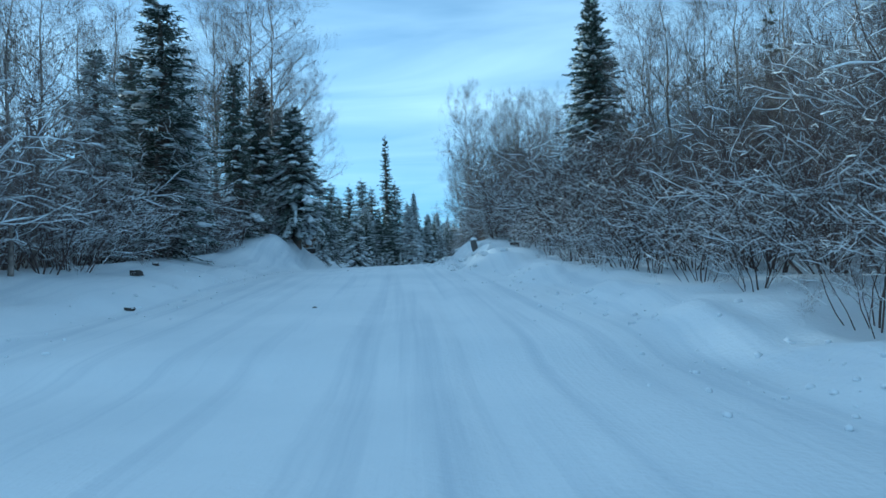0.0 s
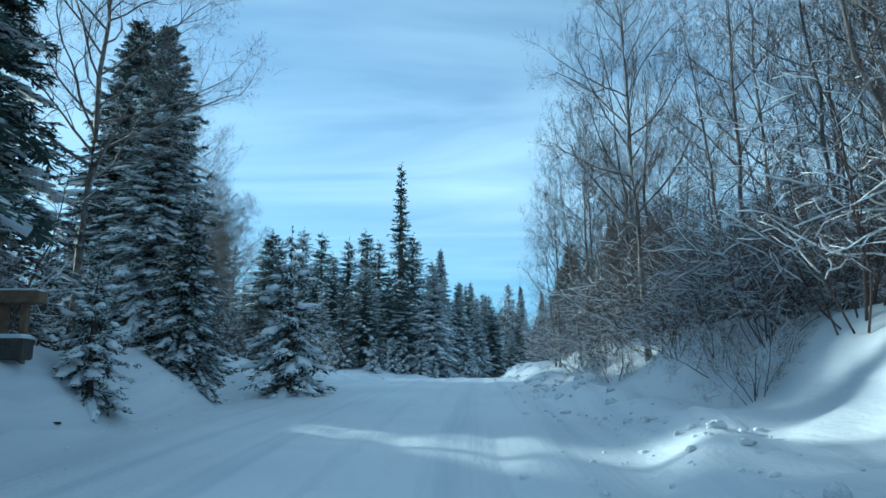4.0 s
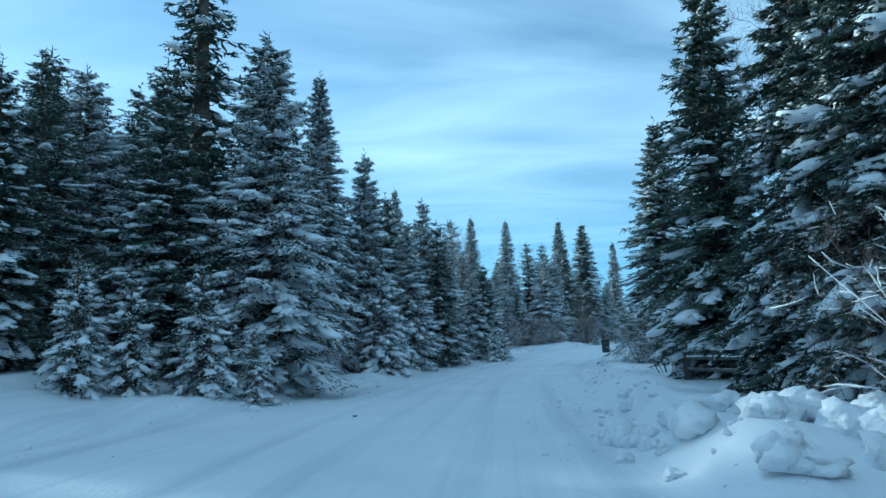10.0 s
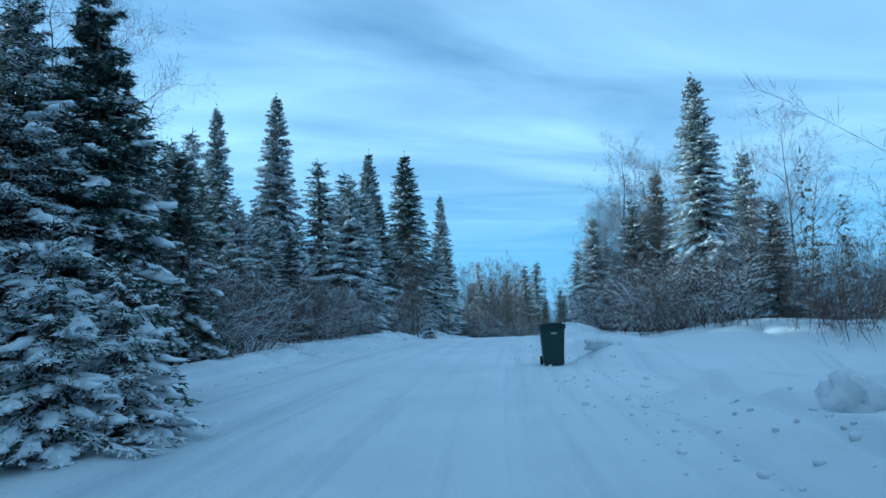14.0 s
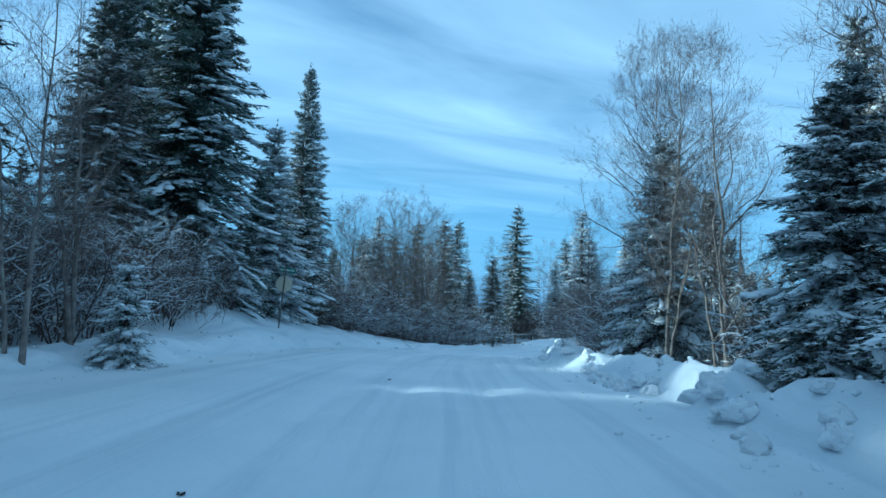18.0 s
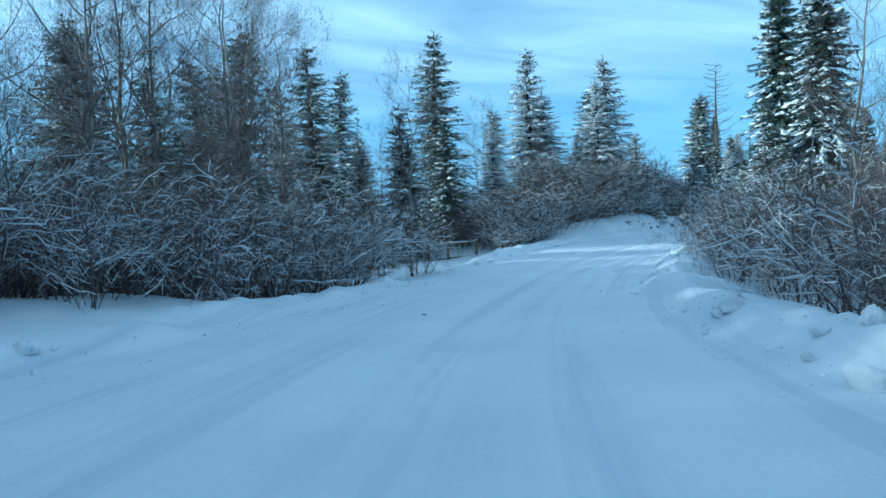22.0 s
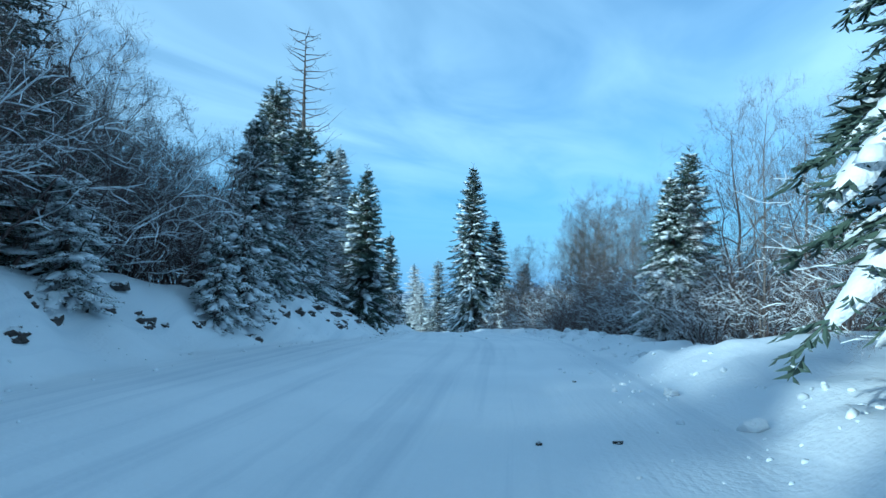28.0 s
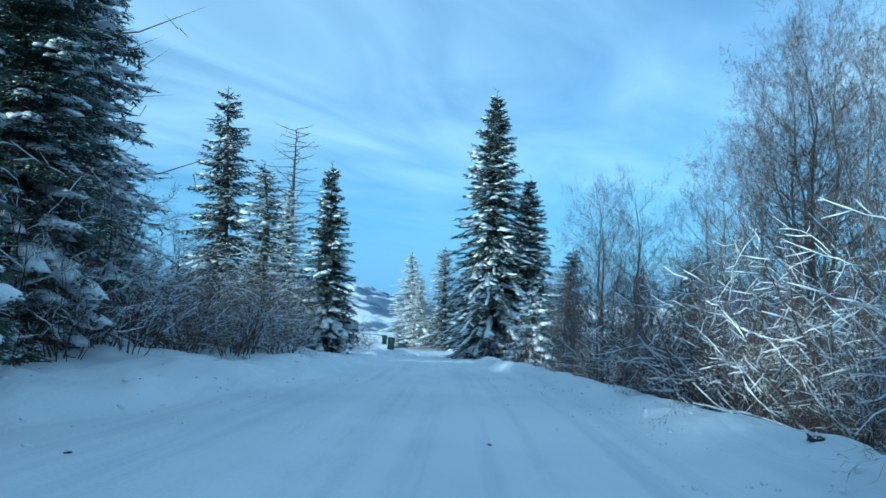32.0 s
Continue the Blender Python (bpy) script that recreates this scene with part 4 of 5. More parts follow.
# the spire and the wood round it
plant("spire", -10.9, 126.3, 23.4, 1.10)
plant("slim", -23.2, 131.1, 16.9, 1.10)
plant("slim", -22.1, 135.6, 17.4, 1.10)
plant("slim", -19.9, 142.3, 18.0, 1.10)
plant("slim", -17.1, 139.5, 18.6, 1.10)
plant("full", -6.8, 132.1, 15.5, 0.85)
plant("full", -3.3, 155.3, 14.2, 0.85)
plant("full", -1.3, 144.8, 11.2, 0.85, which=3)
plant("slim", 5.2, 205.7, 20.5, 1.10)
plant("slim", -46.6, 164.3, 26.8, 1.20)
plant("slim", -33.6, 131.8, 16.5, 1.10)
plant("slim", -25.8, 131.1, 13.2, 1.20)
plant("slim", -21.8, 141.0, 15.7, 1.20)
plant("slim", -14.5, 134.5, 16.1, 1.20)
plant("slim", -10.4, 134.1, 17.0, 1.30)
plant("full", -14.4, 123.4, 11.0, 1.10)
plant("slim", -0.5, 142.4, 9.6, 1.20)
plant("young", -11.9, 112.0, 2.6, 1.10)
plant("young", -11.5, 117.6, 3.0, 1.10)
plant("young", -11.5, 122.2, 3.0, 1.10)
plant("young", -9.8, 124.2, 4.1, 1.10)
plant("young", -7.9, 122.0, 1.5, 1.10)
plant("young", -4.2, 143.6, 4.9, 1.10)
plant("laden", 5.0, 106.4, 10.3, 0.95)
plant("full", 8.8, 108.5, 13.6, 0.90)
plant("laden", 4.4, 108.0, 9.0, 0.95)
plant("laden", 4.4, 110.0, 8.4, 0.95)
plant("slim", 3.4, 90.1, 5.5, 1.50)
plant("birch", 4.7, 101.5, 8.6, 1.00)
plant("birch", 9.8, 106.6, 14.7, 1.00)
plant("birch", 9.7, 115.6, 17.1, 1.00)
plant("full", 10.9, 103.5, 12.6, 0.90)
# the row along the left of the straight
plant("full", -7.1, 120.7, 11.8, 1.05, which=3)
plant("full", -4.7, 133.9, 11.7, 0.90, which=3)
plant("young", -3.8, 131.9, 4.9, 1.00)
plant("full", 7.0, 191.1, 18.3, 0.80)
plant("full", 10.1, 179.9, 15.2, 0.90)
plant("full", 24.4, 212.1, 20.2, 0.90)
plant("full", 26.7, 205.4, 19.0, 1.10)
plant("full", 37.6, 223.6, 20.4, 0.80)
plant("full", 24.6, 212.5, 21.0, 0.80)
plant("full", -2.5, 138.2, 8.6, 0.95, which=3)
plant("full", 0.1, 144.7, 8.9, 0.80, which=3)
plant("full", 0.8, 152.7, 9.1, 0.80, which=2)
plant("birch", 1.4, 157.7, 10.4, 1.00)
plant("birch", 2.4, 161.7, 11.3, 1.00)
plant("full", 4.8, 159.0, 6.5, 1.00)
plant("slim", 4.8, 167.0, 7.8, 1.30)
plant("slim", 14.6, 190.5, 14.3, 1.20)
plant("slim", 18.3, 196.9, 15.1, 1.30)
# right of the straight
plant("full", 11.8, 134.9, 13.7, 1.10, which=0)
plant("slim", 13.7, 132.7, 7.5, 1.30)
plant("full", 27.8, 162.9, 12.4, 1.00)
plant("full", 35.1, 167.3, 10.7, 0.90)
plant("full", 31.0, 176.9, 8.0, 1.0, which=3)
plant("slim", 31.0, 172.5, 8.4, 1.20)
plant("slim", 33.3, 173.1, 8.3, 1.20)
plant("birch", 31.8, 174.4, 12.3, 1.00)
plant("birch", 34.3, 174.9, 11.5, 1.00)
plant("birch", 33.0, 164.8, 9.4, 1.00)
plant("birch", 28.1, 158.1, 8.5, 1.00)
plant("birch", 33.6, 179.3, 8.7, 1.00)
plant("full", 24.6, 156.0, 4.4, 1.20)
# the bend and the junction
plant("full", 31.5, 209.1, 10.2, 1.15)
plant("full", 30.6, 208.6, 7.4, 1.00)
plant("full", 15.7, 184.0, 11.3, 1.10)
plant("full", 17.3, 188.0, 11.2, 1.00)
plant("full", 18.4, 189.9, 12.1, 1.00)
plant("full", 35.8, 175.9, 11.6, 0.80)
plant("birch", 38.8, 181.7, 14.1, 1.00)
plant("birch", 45.6, 196.1, 14.4, 1.00)
plant("birch", 32.2, 170.3, 9.9, 1.00)
plant("young", 27.4, 168.5, 2.8, 1.20)
plant("birch", 42.8, 192.5, 12.9, 1.00)
plant("birch", 40.0, 188.1, 10.5, 1.00)
plant("full", 42.2, 185.4, 11.7, 0.70)
plant("laden", 32.3, 180.0, 5.1, 1.30)
plant("full", 41.1, 191.6, 8.9, 1.00)
plant("birch", 39.7, 190.0, 8.9, 1.00)
plant("slim", 34.3, 213.2, 11.4, 1.10)
plant("birch", 44.6, 199.5, 7.2, 0.80)
plant("full", 54.3, 204.6, 10.3, 0.80)
plant("young", 50.6, 201.2, 5.5, 1.20)
plant("birch", 59.8, 212.4, 8.8, 1.00)
plant("slim", 67.1, 278.0, 17.7, 1.20)
plant("slim", 75.8, 265.9, 16.1, 1.20)
plant("slim", 56.0, 240.8, 13.7, 1.20)
plant("slim", 78.4, 253.3, 17.3, 1.20)
plant("slim", 46.3, 231.8, 10.1, 1.20)
plant("birch", 42.7, 225.8, 10.5, 1.00)
plant("birch", 47.1, 227.1, 11.5, 1.00)
plant("birch", 50.5, 227.7, 11.9, 1.00)
plant("birch", 39.9, 221.5, 8.7, 1.00)
plant("slim", 51.8, 243.7, 12.4, 1.20)
plant("slim", 53.8, 242.8, 12.7, 1.20)
plant("birch", 43.9, 229.7, 11.8, 1.00)
plant("birch", 45.7, 225.0, 11.5, 1.00)
plant("birch", 47.6, 226.5, 11.8, 1.00)
plant("birch", 51.9, 231.2, 13.5, 1.00)
plant("birch", 55.0, 234.2, 12.5, 1.00)
plant("full", 39.4, 228.4, 12.8, 1.00)
plant("slim", 47.0, 235.1, 10.9, 1.40)
plant("slim", 60.6, 247.0, 12.4, 1.20)
plant("slim", 63.6, 248.6, 16.0, 1.20)
plant("slim", 68.5, 244.7, 11.0, 1.20)
# beyond the driveway
plant("slim", 95.2, 259.2, 18.3, 1.20)
plant("slim", 96.7, 258.4, 13.8, 1.50)
plant("slim", 112.8, 284.9, 18.2, 1.30)
plant("slim", 98.7, 251.3, 16.6, 1.40)
plant("slim", 111.6, 264.5, 17.2, 1.20)
plant("slim", 98.1, 247.0, 8.1, 1.50)
plant("slim", 140.8, 266.6, 22.0, 1.10)
plant("full", 85.9, 226.9, 17.4, 0.80)
plant("full", 81.0, 222.1, 16.3, 0.80)
plant("slim", 97.1, 251.1, 13.9, 1.10)
plant("slim", 95.8, 252.7, 8.5, 1.30)
plant("full", 69.2, 244.8, 8.6, 0.80)
plant("full", 75.1, 248.2, 9.9, 0.80)
plant("full", 64.0, 248.9, 10.5, 1.00)
plant("slim", 68.0, 249.7, 9.7, 1.30)
plant("slim", 88.9, 257.9, 9.6, 1.30)
plant("slim", 66.8, 247.2, 8.5, 1.40)
plant("birch", 90.0, 260.9, 11.9, 1.00)
plant("birch", 59.6, 233.2, 7.4, 0.80)
plant("birch", 63.2, 236.1, 11.3, 1.00)
plant("laden", 78.8, 224.0, 6.4, 1.10)
plant("full", 77.1, 222.3, 5.1, 1.00)
plant("young", 92.0, 229.6, 1.8, 1.00)
plant("full", 94.8, 230.5, 9.4, 0.84, which=4)
plant("full", 93.3, 228.2, 7.9, 1.00)
plant("full", 92.4, 226.7, 7.0, 0.90)
# the cut bank and the way down
plant("dead", 140.5, 263.6, 26.5, 1.00)
plant("slim", 142.4, 267.2, 22.3, 1.30)
plant("full", 140.8, 266.6, 20.0, 0.70)
plant("full", 129.9, 252.5, 9.4, 0.80)
plant("full", 158.8, 262.5, 11.0, 0.90)
plant("laden", 97.6, 229.4, 6.6, 0.75)
plant("young", 98.5, 244.9, 2.7, 1.30)
plant("young", 106.0, 246.4, 2.7, 1.30)
plant("full", 99.0, 251.5, 9.7, 1.10)
plant("full", 118.9, 232.4, 8.9, 1.00)
plant("full", 115.5, 249.7, 8.2, 0.90)
plant("full", 117.7, 250.3, 9.1, 0.90)
plant("full", 122.3, 249.2, 8.8, 0.90)
plant("full", 112.4, 248.6, 5.8, 0.90)
plant("full", 129.0, 255.1, 10.9, 1.10)
plant("full", 137.0, 258.2, 14.4, 1.15)
plant("slim", 167.4, 276.8, 19.8, 1.10)
plant("dead", 190.5, 285.0, 25.5, 1.30)
plant("slim", 162.5, 269.7, 12.3, 1.30)
plant("slim", 168.5, 271.6, 12.1, 1.20)
plant("full", 188.0, 260.6, 26.5, 1.0, which=0)
plant("full", 190.5, 257.6, 20.0, 1.1, which=0)
plant("slim", 213.7, 279.5, 13.5, 1.60)
plant("slim", 210.5, 273.4, 13.9, 1.50)
plant("slim", 212.3, 277.4, 9.9, 1.60)
plant("slim", 198.0, 254.2, 14.7, 1.40)
plant("young", 181.5, 255.3, 8.0, 1.20)
plant("slim", 174.6, 245.9, 9.4, 1.50)
plant("slim", 172.7, 242.8, 9.8, 1.60)
plant("birch", 150.3, 239.3, 14.6, 1.00)
plant("birch", 158.6, 241.9, 10.7, 1.00)
plant("birch", 146.1, 238.7, 12.1, 1.00)
plant("birch", 156.5, 240.0, 12.4, 1.00)
plant("birch", 154.6, 241.5, 10.6, 1.00)
plant("birch", 155.1, 246.5, 9.5, 1.00)
plant("birch", 134.6, 235.4, 10.4, 1.00)
plant("birch", 147.3, 239.3, 12.9, 1.00)
plant("birch", 149.2, 237.0, 12.8, 1.00)
plant("birch", 166.8, 247.8, 12.4, 1.00)
plant("birch", 147.4, 239.4, 12.5, 1.00)
plant("birch", 141.4, 235.3, 12.6, 1.00)
plant("birch", 105.0, 231.5, 5.9, 0.70)
plant("laden", 112.2, 233.3, 5.9, 1.00)



# ---- thickets and undergrowth ----
fill("alder", 2, 45, -11, -6.4, 30, 3.2, 4.7, 1.1)
fill("alder", 6, 45, -17, -11, 12, 5, 7, 1.4)
fill("alder", 4, 36, 6.4, 12, 22, 3, 5, 1.1)
fill("alder", 44, 80, -10, -7.2, 18, 2.6, 4.2, 1.0)
fill("alder", 79, 87, -10, -6.6, 10, 2.4, 3.3, 0.8)
fill("alder", 55, 84, 8, 16, 9, 2, 3.2, 1.4)
fill("alder", 108, 124, -12, -7, 5, 2.5, 3.6, 1.2)
fill("alder", 124, 150, 6, 9, 10, 2.2, 3.2, 1.0)
fill("alder", 150, 176, 6.5, 11, 9, 2.5, 4, 1.1)
fill("alder", 150, 182, -13, -6.5, 12, 2.5, 4, 1.1)
fill("alder", 200, 236, 6.5, 15, 26, 2.8, 4.5, 1.1)
fill("alder", 184, 250, -11, -6, 24, 2.5, 4.2, 1.1)
fill("alder", 239, 262, 6.8, 13, 16, 2.8, 4.2, 1.0)
fill("alder", 258, 288, 8, 13, 20, 3.4, 5.0, 1.1)
fill("alder", 260, 286, 11, 18, 20, 4.6, 6.6, 1.2)
fill("alder", 286, 300, 6, 12, 6, 3, 4, 1.1)
fill("alder", 264, 312, -13, -6, 24, 1.8, 3.0, 1.1)
fill("alder", 300, 335, 4.6, 9, 10, 2.2, 3.4, 1.0)
fill("brush", 0, 48, -22, -7, 44, 4, 6.5, 1.5)
fill("brush", 0, 48, 8, 22, 34, 3, 5, 1.5)
fill("brush", 48, 96, -18, -7.5, 23, 2.5, 4.5, 1.5)
fill("brush", 50, 96, 12, 34, 34, 2.5, 4.5, 1.8)
fill("brush", 110, 180, 8, 18, 27, 2.2, 4, 1.6)
fill("brush", 130, 196, -20, -7, 34, 2.5, 4.5, 1.6)
fill("brush", 196, 262, 9, 32, 57, 2.8, 4.8, 1.8)
fill("brush", 190, 258, -24, -7, 44, 2.6, 4.2, 1.7)
fill("brush", 262, 340, -34, -7, 68, 2.5, 4.2, 1.8)
fill("brush", 262, 345, 9, 26, 40, 2.8, 4.5, 1.8)
fill("slim", 96, 140, 12, 26, 14, 7, 11, 2.2)
fill("slim", 140, 182, 12, 26, 10, 9, 14, 2.4)
fill("slim", 190, 260, 20, 40, 14, 8, 14, 3)
fill("slim", 110, 170, -30, -14, 10, 7, 12, 3)
fill("birch", 0, 45, -24, -14, 10, 8, 12, 1.8)
fill("birch", 5, 45, 11, 22, 8, 8, 11, 1.8)
fill("birch", 285, 350, -30, -9, 22, 6, 9, 1.8)

# deeper rows that close the wood
fill("brush", 0, 60, -34, -16, 24, 5, 7, 2.2)
fill("brush", 0, 60, 16, 34, 24, 5, 7, 2.2)
fill("brush", 60, 130, 16, 40, 26, 4, 6, 2.4)
fill("brush", 96, 190, -36, -14, 26, 4, 6, 2.4)
fill("brush", 130, 250, 16, 40, 34, 4, 6, 2.4)
fill("slim", 60, 135, 16, 42, 26, 7, 12, 2.4)
fill("slim", 40, 110, -36, -15, 14, 8, 13, 2.6)
plant("young", -10.5, 115.1, 3.3, 0.9)
plant("young", -9.6, 115.9, 3.1, 0.9)
plant("young", -8.1, 116.6, 3.7, 0.9)
plant("young", -6.9, 117.4, 2.1, 1.0)
plant("young", 23.8, 190.6, 2.5, 1.2)
plant("laden", 100.4, 247.4, 5.1, 1.2)
fill("birch", 268, 286, -13, -7, 9, 5, 7.5, 1.1)
plant("birch", 22.0, 188.5, 7.5, 0.9, which=1)
plant("birch", 22.7, 191.5, 8.5, 0.9, which=2)
plant("alder", 59.2, 229.6, 3.2, 0.9, which=2)
plant("young", 103.6, 245.2, 3.0, 1.0)
plant("young", 105.4, 245.6, 3.8, 1.0)
fill("alder", 22, 46, 6.0, 8.5, 10, 1.8, 2.8, 1.0)
fill("alder", 286, 320, -9.5, -5.2, 24, 2.6, 4.0, 1.0)
fill("brush", 284, 330, -16, -7, 30, 2.6, 3.8, 1.2)
fill("alder", 296, 316, 5.2, 11, 16, 2.4, 3.8, 1.0)
fill("brush", 294, 330, 7, 14, 16, 2.6, 3.6, 1.2)
fill("brush", 256, 290, 9, 16, 16, 4, 5.5, 1.2)
plant("laden", 108.5, 247.2, 6.4, 1.1, which=3)
plant("laden", 113.2, 248.5, 6.8, 1.0, which=3)
plant("full", 115.6, 249.4, 6.1, 1.1, which=2)
plant("full", 135.0, 258.0, 13.6, 1.05, which=0)
plant("full", 133.9, 255.4, 10.0, 1.0, which=1)
plant("full", 142.5, 265.0, 18.8, 0.75, which=1)
fill("alder", 4, 26, -6.9, -5.4, 16, 1.6, 2.6, 0.8)
fill("alder", 4, 48, -12, -6.5, 24, 3, 5, 1.0)
fill("alder", 172, 187, 6.4, 11, 14, 2.6, 4.0, 1.0)
fill("brush", 168, 190, 7, 14, 12, 2.6, 3.8, 1.1)
fill("alder", 190, 234, 5.2, 9, 22, 2.4, 3.8, 1.0)
fill("alder", 214, 242, -8.5, -4.8, 20, 2.4, 3.8, 0.9)
fill("alder", 238, 258, 5.8, 10, 22, 2.4, 3.6, 0.8)
fill("brush", 236, 262, 7, 16, 22, 2.8, 4.0, 1.1)
fill("alder", 270, 292, -10, -5, 20, 2.0, 3.0, 0.9)
fill("alder", 52, 84, -11, -7.5, 14, 2.8, 4.4, 0.9)
plant("laden", 3.5, 150.5, 7.3, 1.0, which=3)
plant("full", 2.5, 150.0, 6.7, 1.0, which=2)
plant("slim", 3.5, 163.0, 8.1, 1.4)
plant("young", 4.2, 147.2, 2.3, 1.3)
plant("young", 3.6, 146.4, 2.6, 1.2)
fill("alder", 130, 152, 5.4, 8, 16, 2.4, 3.6, 0.9)
fill("brush", 128, 156, 7, 14, 16, 2.6, 4.2, 1.2)
fill("full", 134, 172, 8.5, 16, 9, 6, 9, 2.0)
fill("slim", 150, 176, 12, 24, 9, 9, 13, 2.0)
fill("birch", 78, 92, -13, -8.5, 6, 8, 10.5, 1.2)
fill("birch", 190, 232, 8, 18, 12, 7, 10, 1.8)
fill("alder", 154, 174, 5.4, 9, 14, 2.2, 3.2, 0.9)
fill("brush", 150, 190, 7.5, 15, 18, 2.6, 3.8, 1.2)
fill("alder", 106, 130, 5.0, 8, 10, 1.6, 2.6, 0.9)
fill("alder", 26, 60, -8.5, -6.4, 18, 1.8, 3.0, 0.9)
plant("young", -10.0, 64.9, 2.7, 1.0)
plant("full", 6.2, 117.0, 12.0, 0.92, which=1)
plant("laden", -10.3, 69.5, 4.6, 1.1)
plant("young", -8.5, 72.3, 4.9, 1.0)
fill("brush", 284, 314, -12, -5.5, 34, 1.7, 2.5, 0.9)
fill("brush", 210, 244, -12, -5.5, 20, 1.8, 2.6, 1.0)
fill("birch", 284, 318, -24, -12, 12, 5.5, 8, 1.4)
fill("thicket", 204, 240, 6, 15, 40, 2.6, 3.8, 0.9)
fill("brush", 202, 240, 7, 18, 34, 2.8, 4.0, 1.1)
fill("brush", 194, 216, -17, -7, 16, 2.4, 3.4, 1.2)
fill("thicket", 299, 326, 4.6, 10, 30, 2.0, 3.2, 0.8)
fill("brush", 298, 326, 6, 14, 20, 2.4, 3.4, 1.0)
fill("birch", 16, 50, 9, 20, 16, 8, 12, 1.3)
fill("brush", 14, 52, 7, 18, 30, 3, 5, 1.2)
fill("thicket", 14, 50, 6.5, 12, 20, 2.2, 3.6, 0.9)
fill("alder", 77, 91, -7.6, -5.3, 12, 2.2, 3.0, 0.8)
# low snowy shrubs on the face of the bank
for x, y, tall in ((1.2, 63.6, 1.3), (2.1, 64.8, 1.6), (1.5, 66.0, 1.5), (2.4, 66.9, 1.9), (1.3, 67.9, 1.4), (2.3, 68.8, 2.0), (1.6, 70.2, 1.7), (0.7, 71.4, 1.3), (1.9, 72.9, 2.1), (0.9, 74.2, 1.8), (1.4, 76.0, 2.2), (0.6, 77.6, 1.9), (2.9, 65.7, 2.2), (3.1, 68.0, 2.4)):
    plant("alder", x, y, tall, 1.15)
for s, d, tall in ((71.0, -6.3, 2.3), (73.4, -6.0, 2.1), (75.2, -6.6, 2.6), (77.0, -6.0, 2.2), (79.2, -6.4, 2.5)):
    x, y = on_road(s, d)
    plant("alder", float(x), float(y), tall, 1.2)
# tall shrubs hanging over the cut bank
for s, d, tall in ((264.5, 8.6, 3.9), (266.2, 9.6, 4.6), (267.4, 8.4, 4.4), (268.9, 9.8, 5.3), (269.8, 8.5, 4.6), (271.2, 10.2, 5.8), (272.4, 8.8, 5.0), (273.6, 10.0, 5.6), (274.8, 8.6, 4.6), (276.4, 9.6, 5.0), (278.2, 8.8, 4.2), (269.0, 12.0, 6.4), (272.6, 12.4, 6.6), (265.6, 11.8, 5.2)):
    x, y = on_road(s, d)
    plant("alder", float(x), float(y), tall, 1.0)
fill("thicket", 62, 96, 9, 18, 20, 2.2, 3.4, 1.1)
fill("alder", 287, 301, 5.6, 9, 22, 2.0, 3.0, 0.5)
fill("birch", 300, 328, -11, -6, 9, 4.0, 6.5, 1.1)
fill("brush", 330, 400, -34, -6, 44, 2.6, 4.2, 1.3)
fill("slim", 335, 410, -50, -10, 22, 4.5, 8, 2.0)
fill("brush", 330, 372, 6.5, 18, 22, 2.4, 3.6, 1.2)
fill("birch", 330, 400, -30, -6, 12, 5, 8, 1.5)
plant("full", -3.8, 140.8, 10.9, 1.0, which=1)
plant("full", -4.8, 145.6, 12.3, 0.9, which=0)
plant("full", -3.2, 149.6, 10.8, 1.0, which=3)
plant("full", -7.4, 138.0, 13.3, 0.9, which=1)
plant("full", -1.0, 150.8, 8.3, 1.0, which=1)
fill("full", 118, 158, 9, 13, 10, 8, 11, 1.8)
fill("slim", 120, 165, 12, 22, 14, 11, 15, 2.0)
fill("full", 100, 136, 9, 16, 10, 7, 11, 2.0)
fill("full", 134, 176, 7.5, 10, 14, 4.5, 7.5, 1.8)
fill("alder", 146, 176, -12, -7, 16, 2.2, 3.2, 1.0)
# deep extra spruces added to block the low sun from the road
fill("slim", 190, 250, 32, 64, 44, 9, 15, 2.2)
fill("alder", 158, 173, -10, -7, 9, 2.6, 3.6, 0.8)
fill("alder", 200, 222, 8.5, 13, 14, 5.2, 7.0, 1.2)
fill("birch", 202, 224, 9, 15, 8, 9, 12, 1.6)
fill("thicket", 262, 293, 6.4, 10, 16, 3.2, 4.6, 0.6)
plant("full", 23.5, 204.5, 13.7, 1.1, which=0)
fill("thicket", 176, 190, 6.6, 11, 16, 2.6, 4.0, 0.6)


# ---- things by the road ----
def part(name, bm, mat, parent, label=""):
    """One mesh object under a thing or a part."""
    me = bpy.data.meshes.new(name)
    bm.to_mesh(me)
    bm.free()
    me.materials.append(mat)
    ob = new(name, me)
    ob.parent = parent
    if label:
        tagged(ob, label)
    return ob


def box(bm, sx, sy, sz, x=0, y=0, z=0, bevel=0.0, taper=1.0):
    """A bevelled block that stands on z; taper: its top's size over its foot's."""
    made = bmesh.ops.create_cube(bm, size=1)["verts"]
    for v in made:
        k = taper if v.co.z > 0 else 1
        v.co = Vector((x + v.co.x * sx * k, y + v.co.y * sy * k, z + (v.co.z + 0.5) * sz))
    if bevel:
        edges = list({e for v in made for e in v.link_edges})
        bmesh.ops.bevel(bm, geom=edges, offset=bevel, segments=2, affect="EDGES")
    return made


def rod(bm, a, b, r, sides=10):
    a, b = Vector(a), Vector(b)
    m = Matrix.Translation((a + b) / 2) @ (b - a).to_track_quat("Z", "Y").to_matrix().to_4x4()
    bmesh.ops.create_cone(bm, segments=sides, radius1=r, radius2=r, depth=(b - a).length, cap_ends=True, matrix=m)


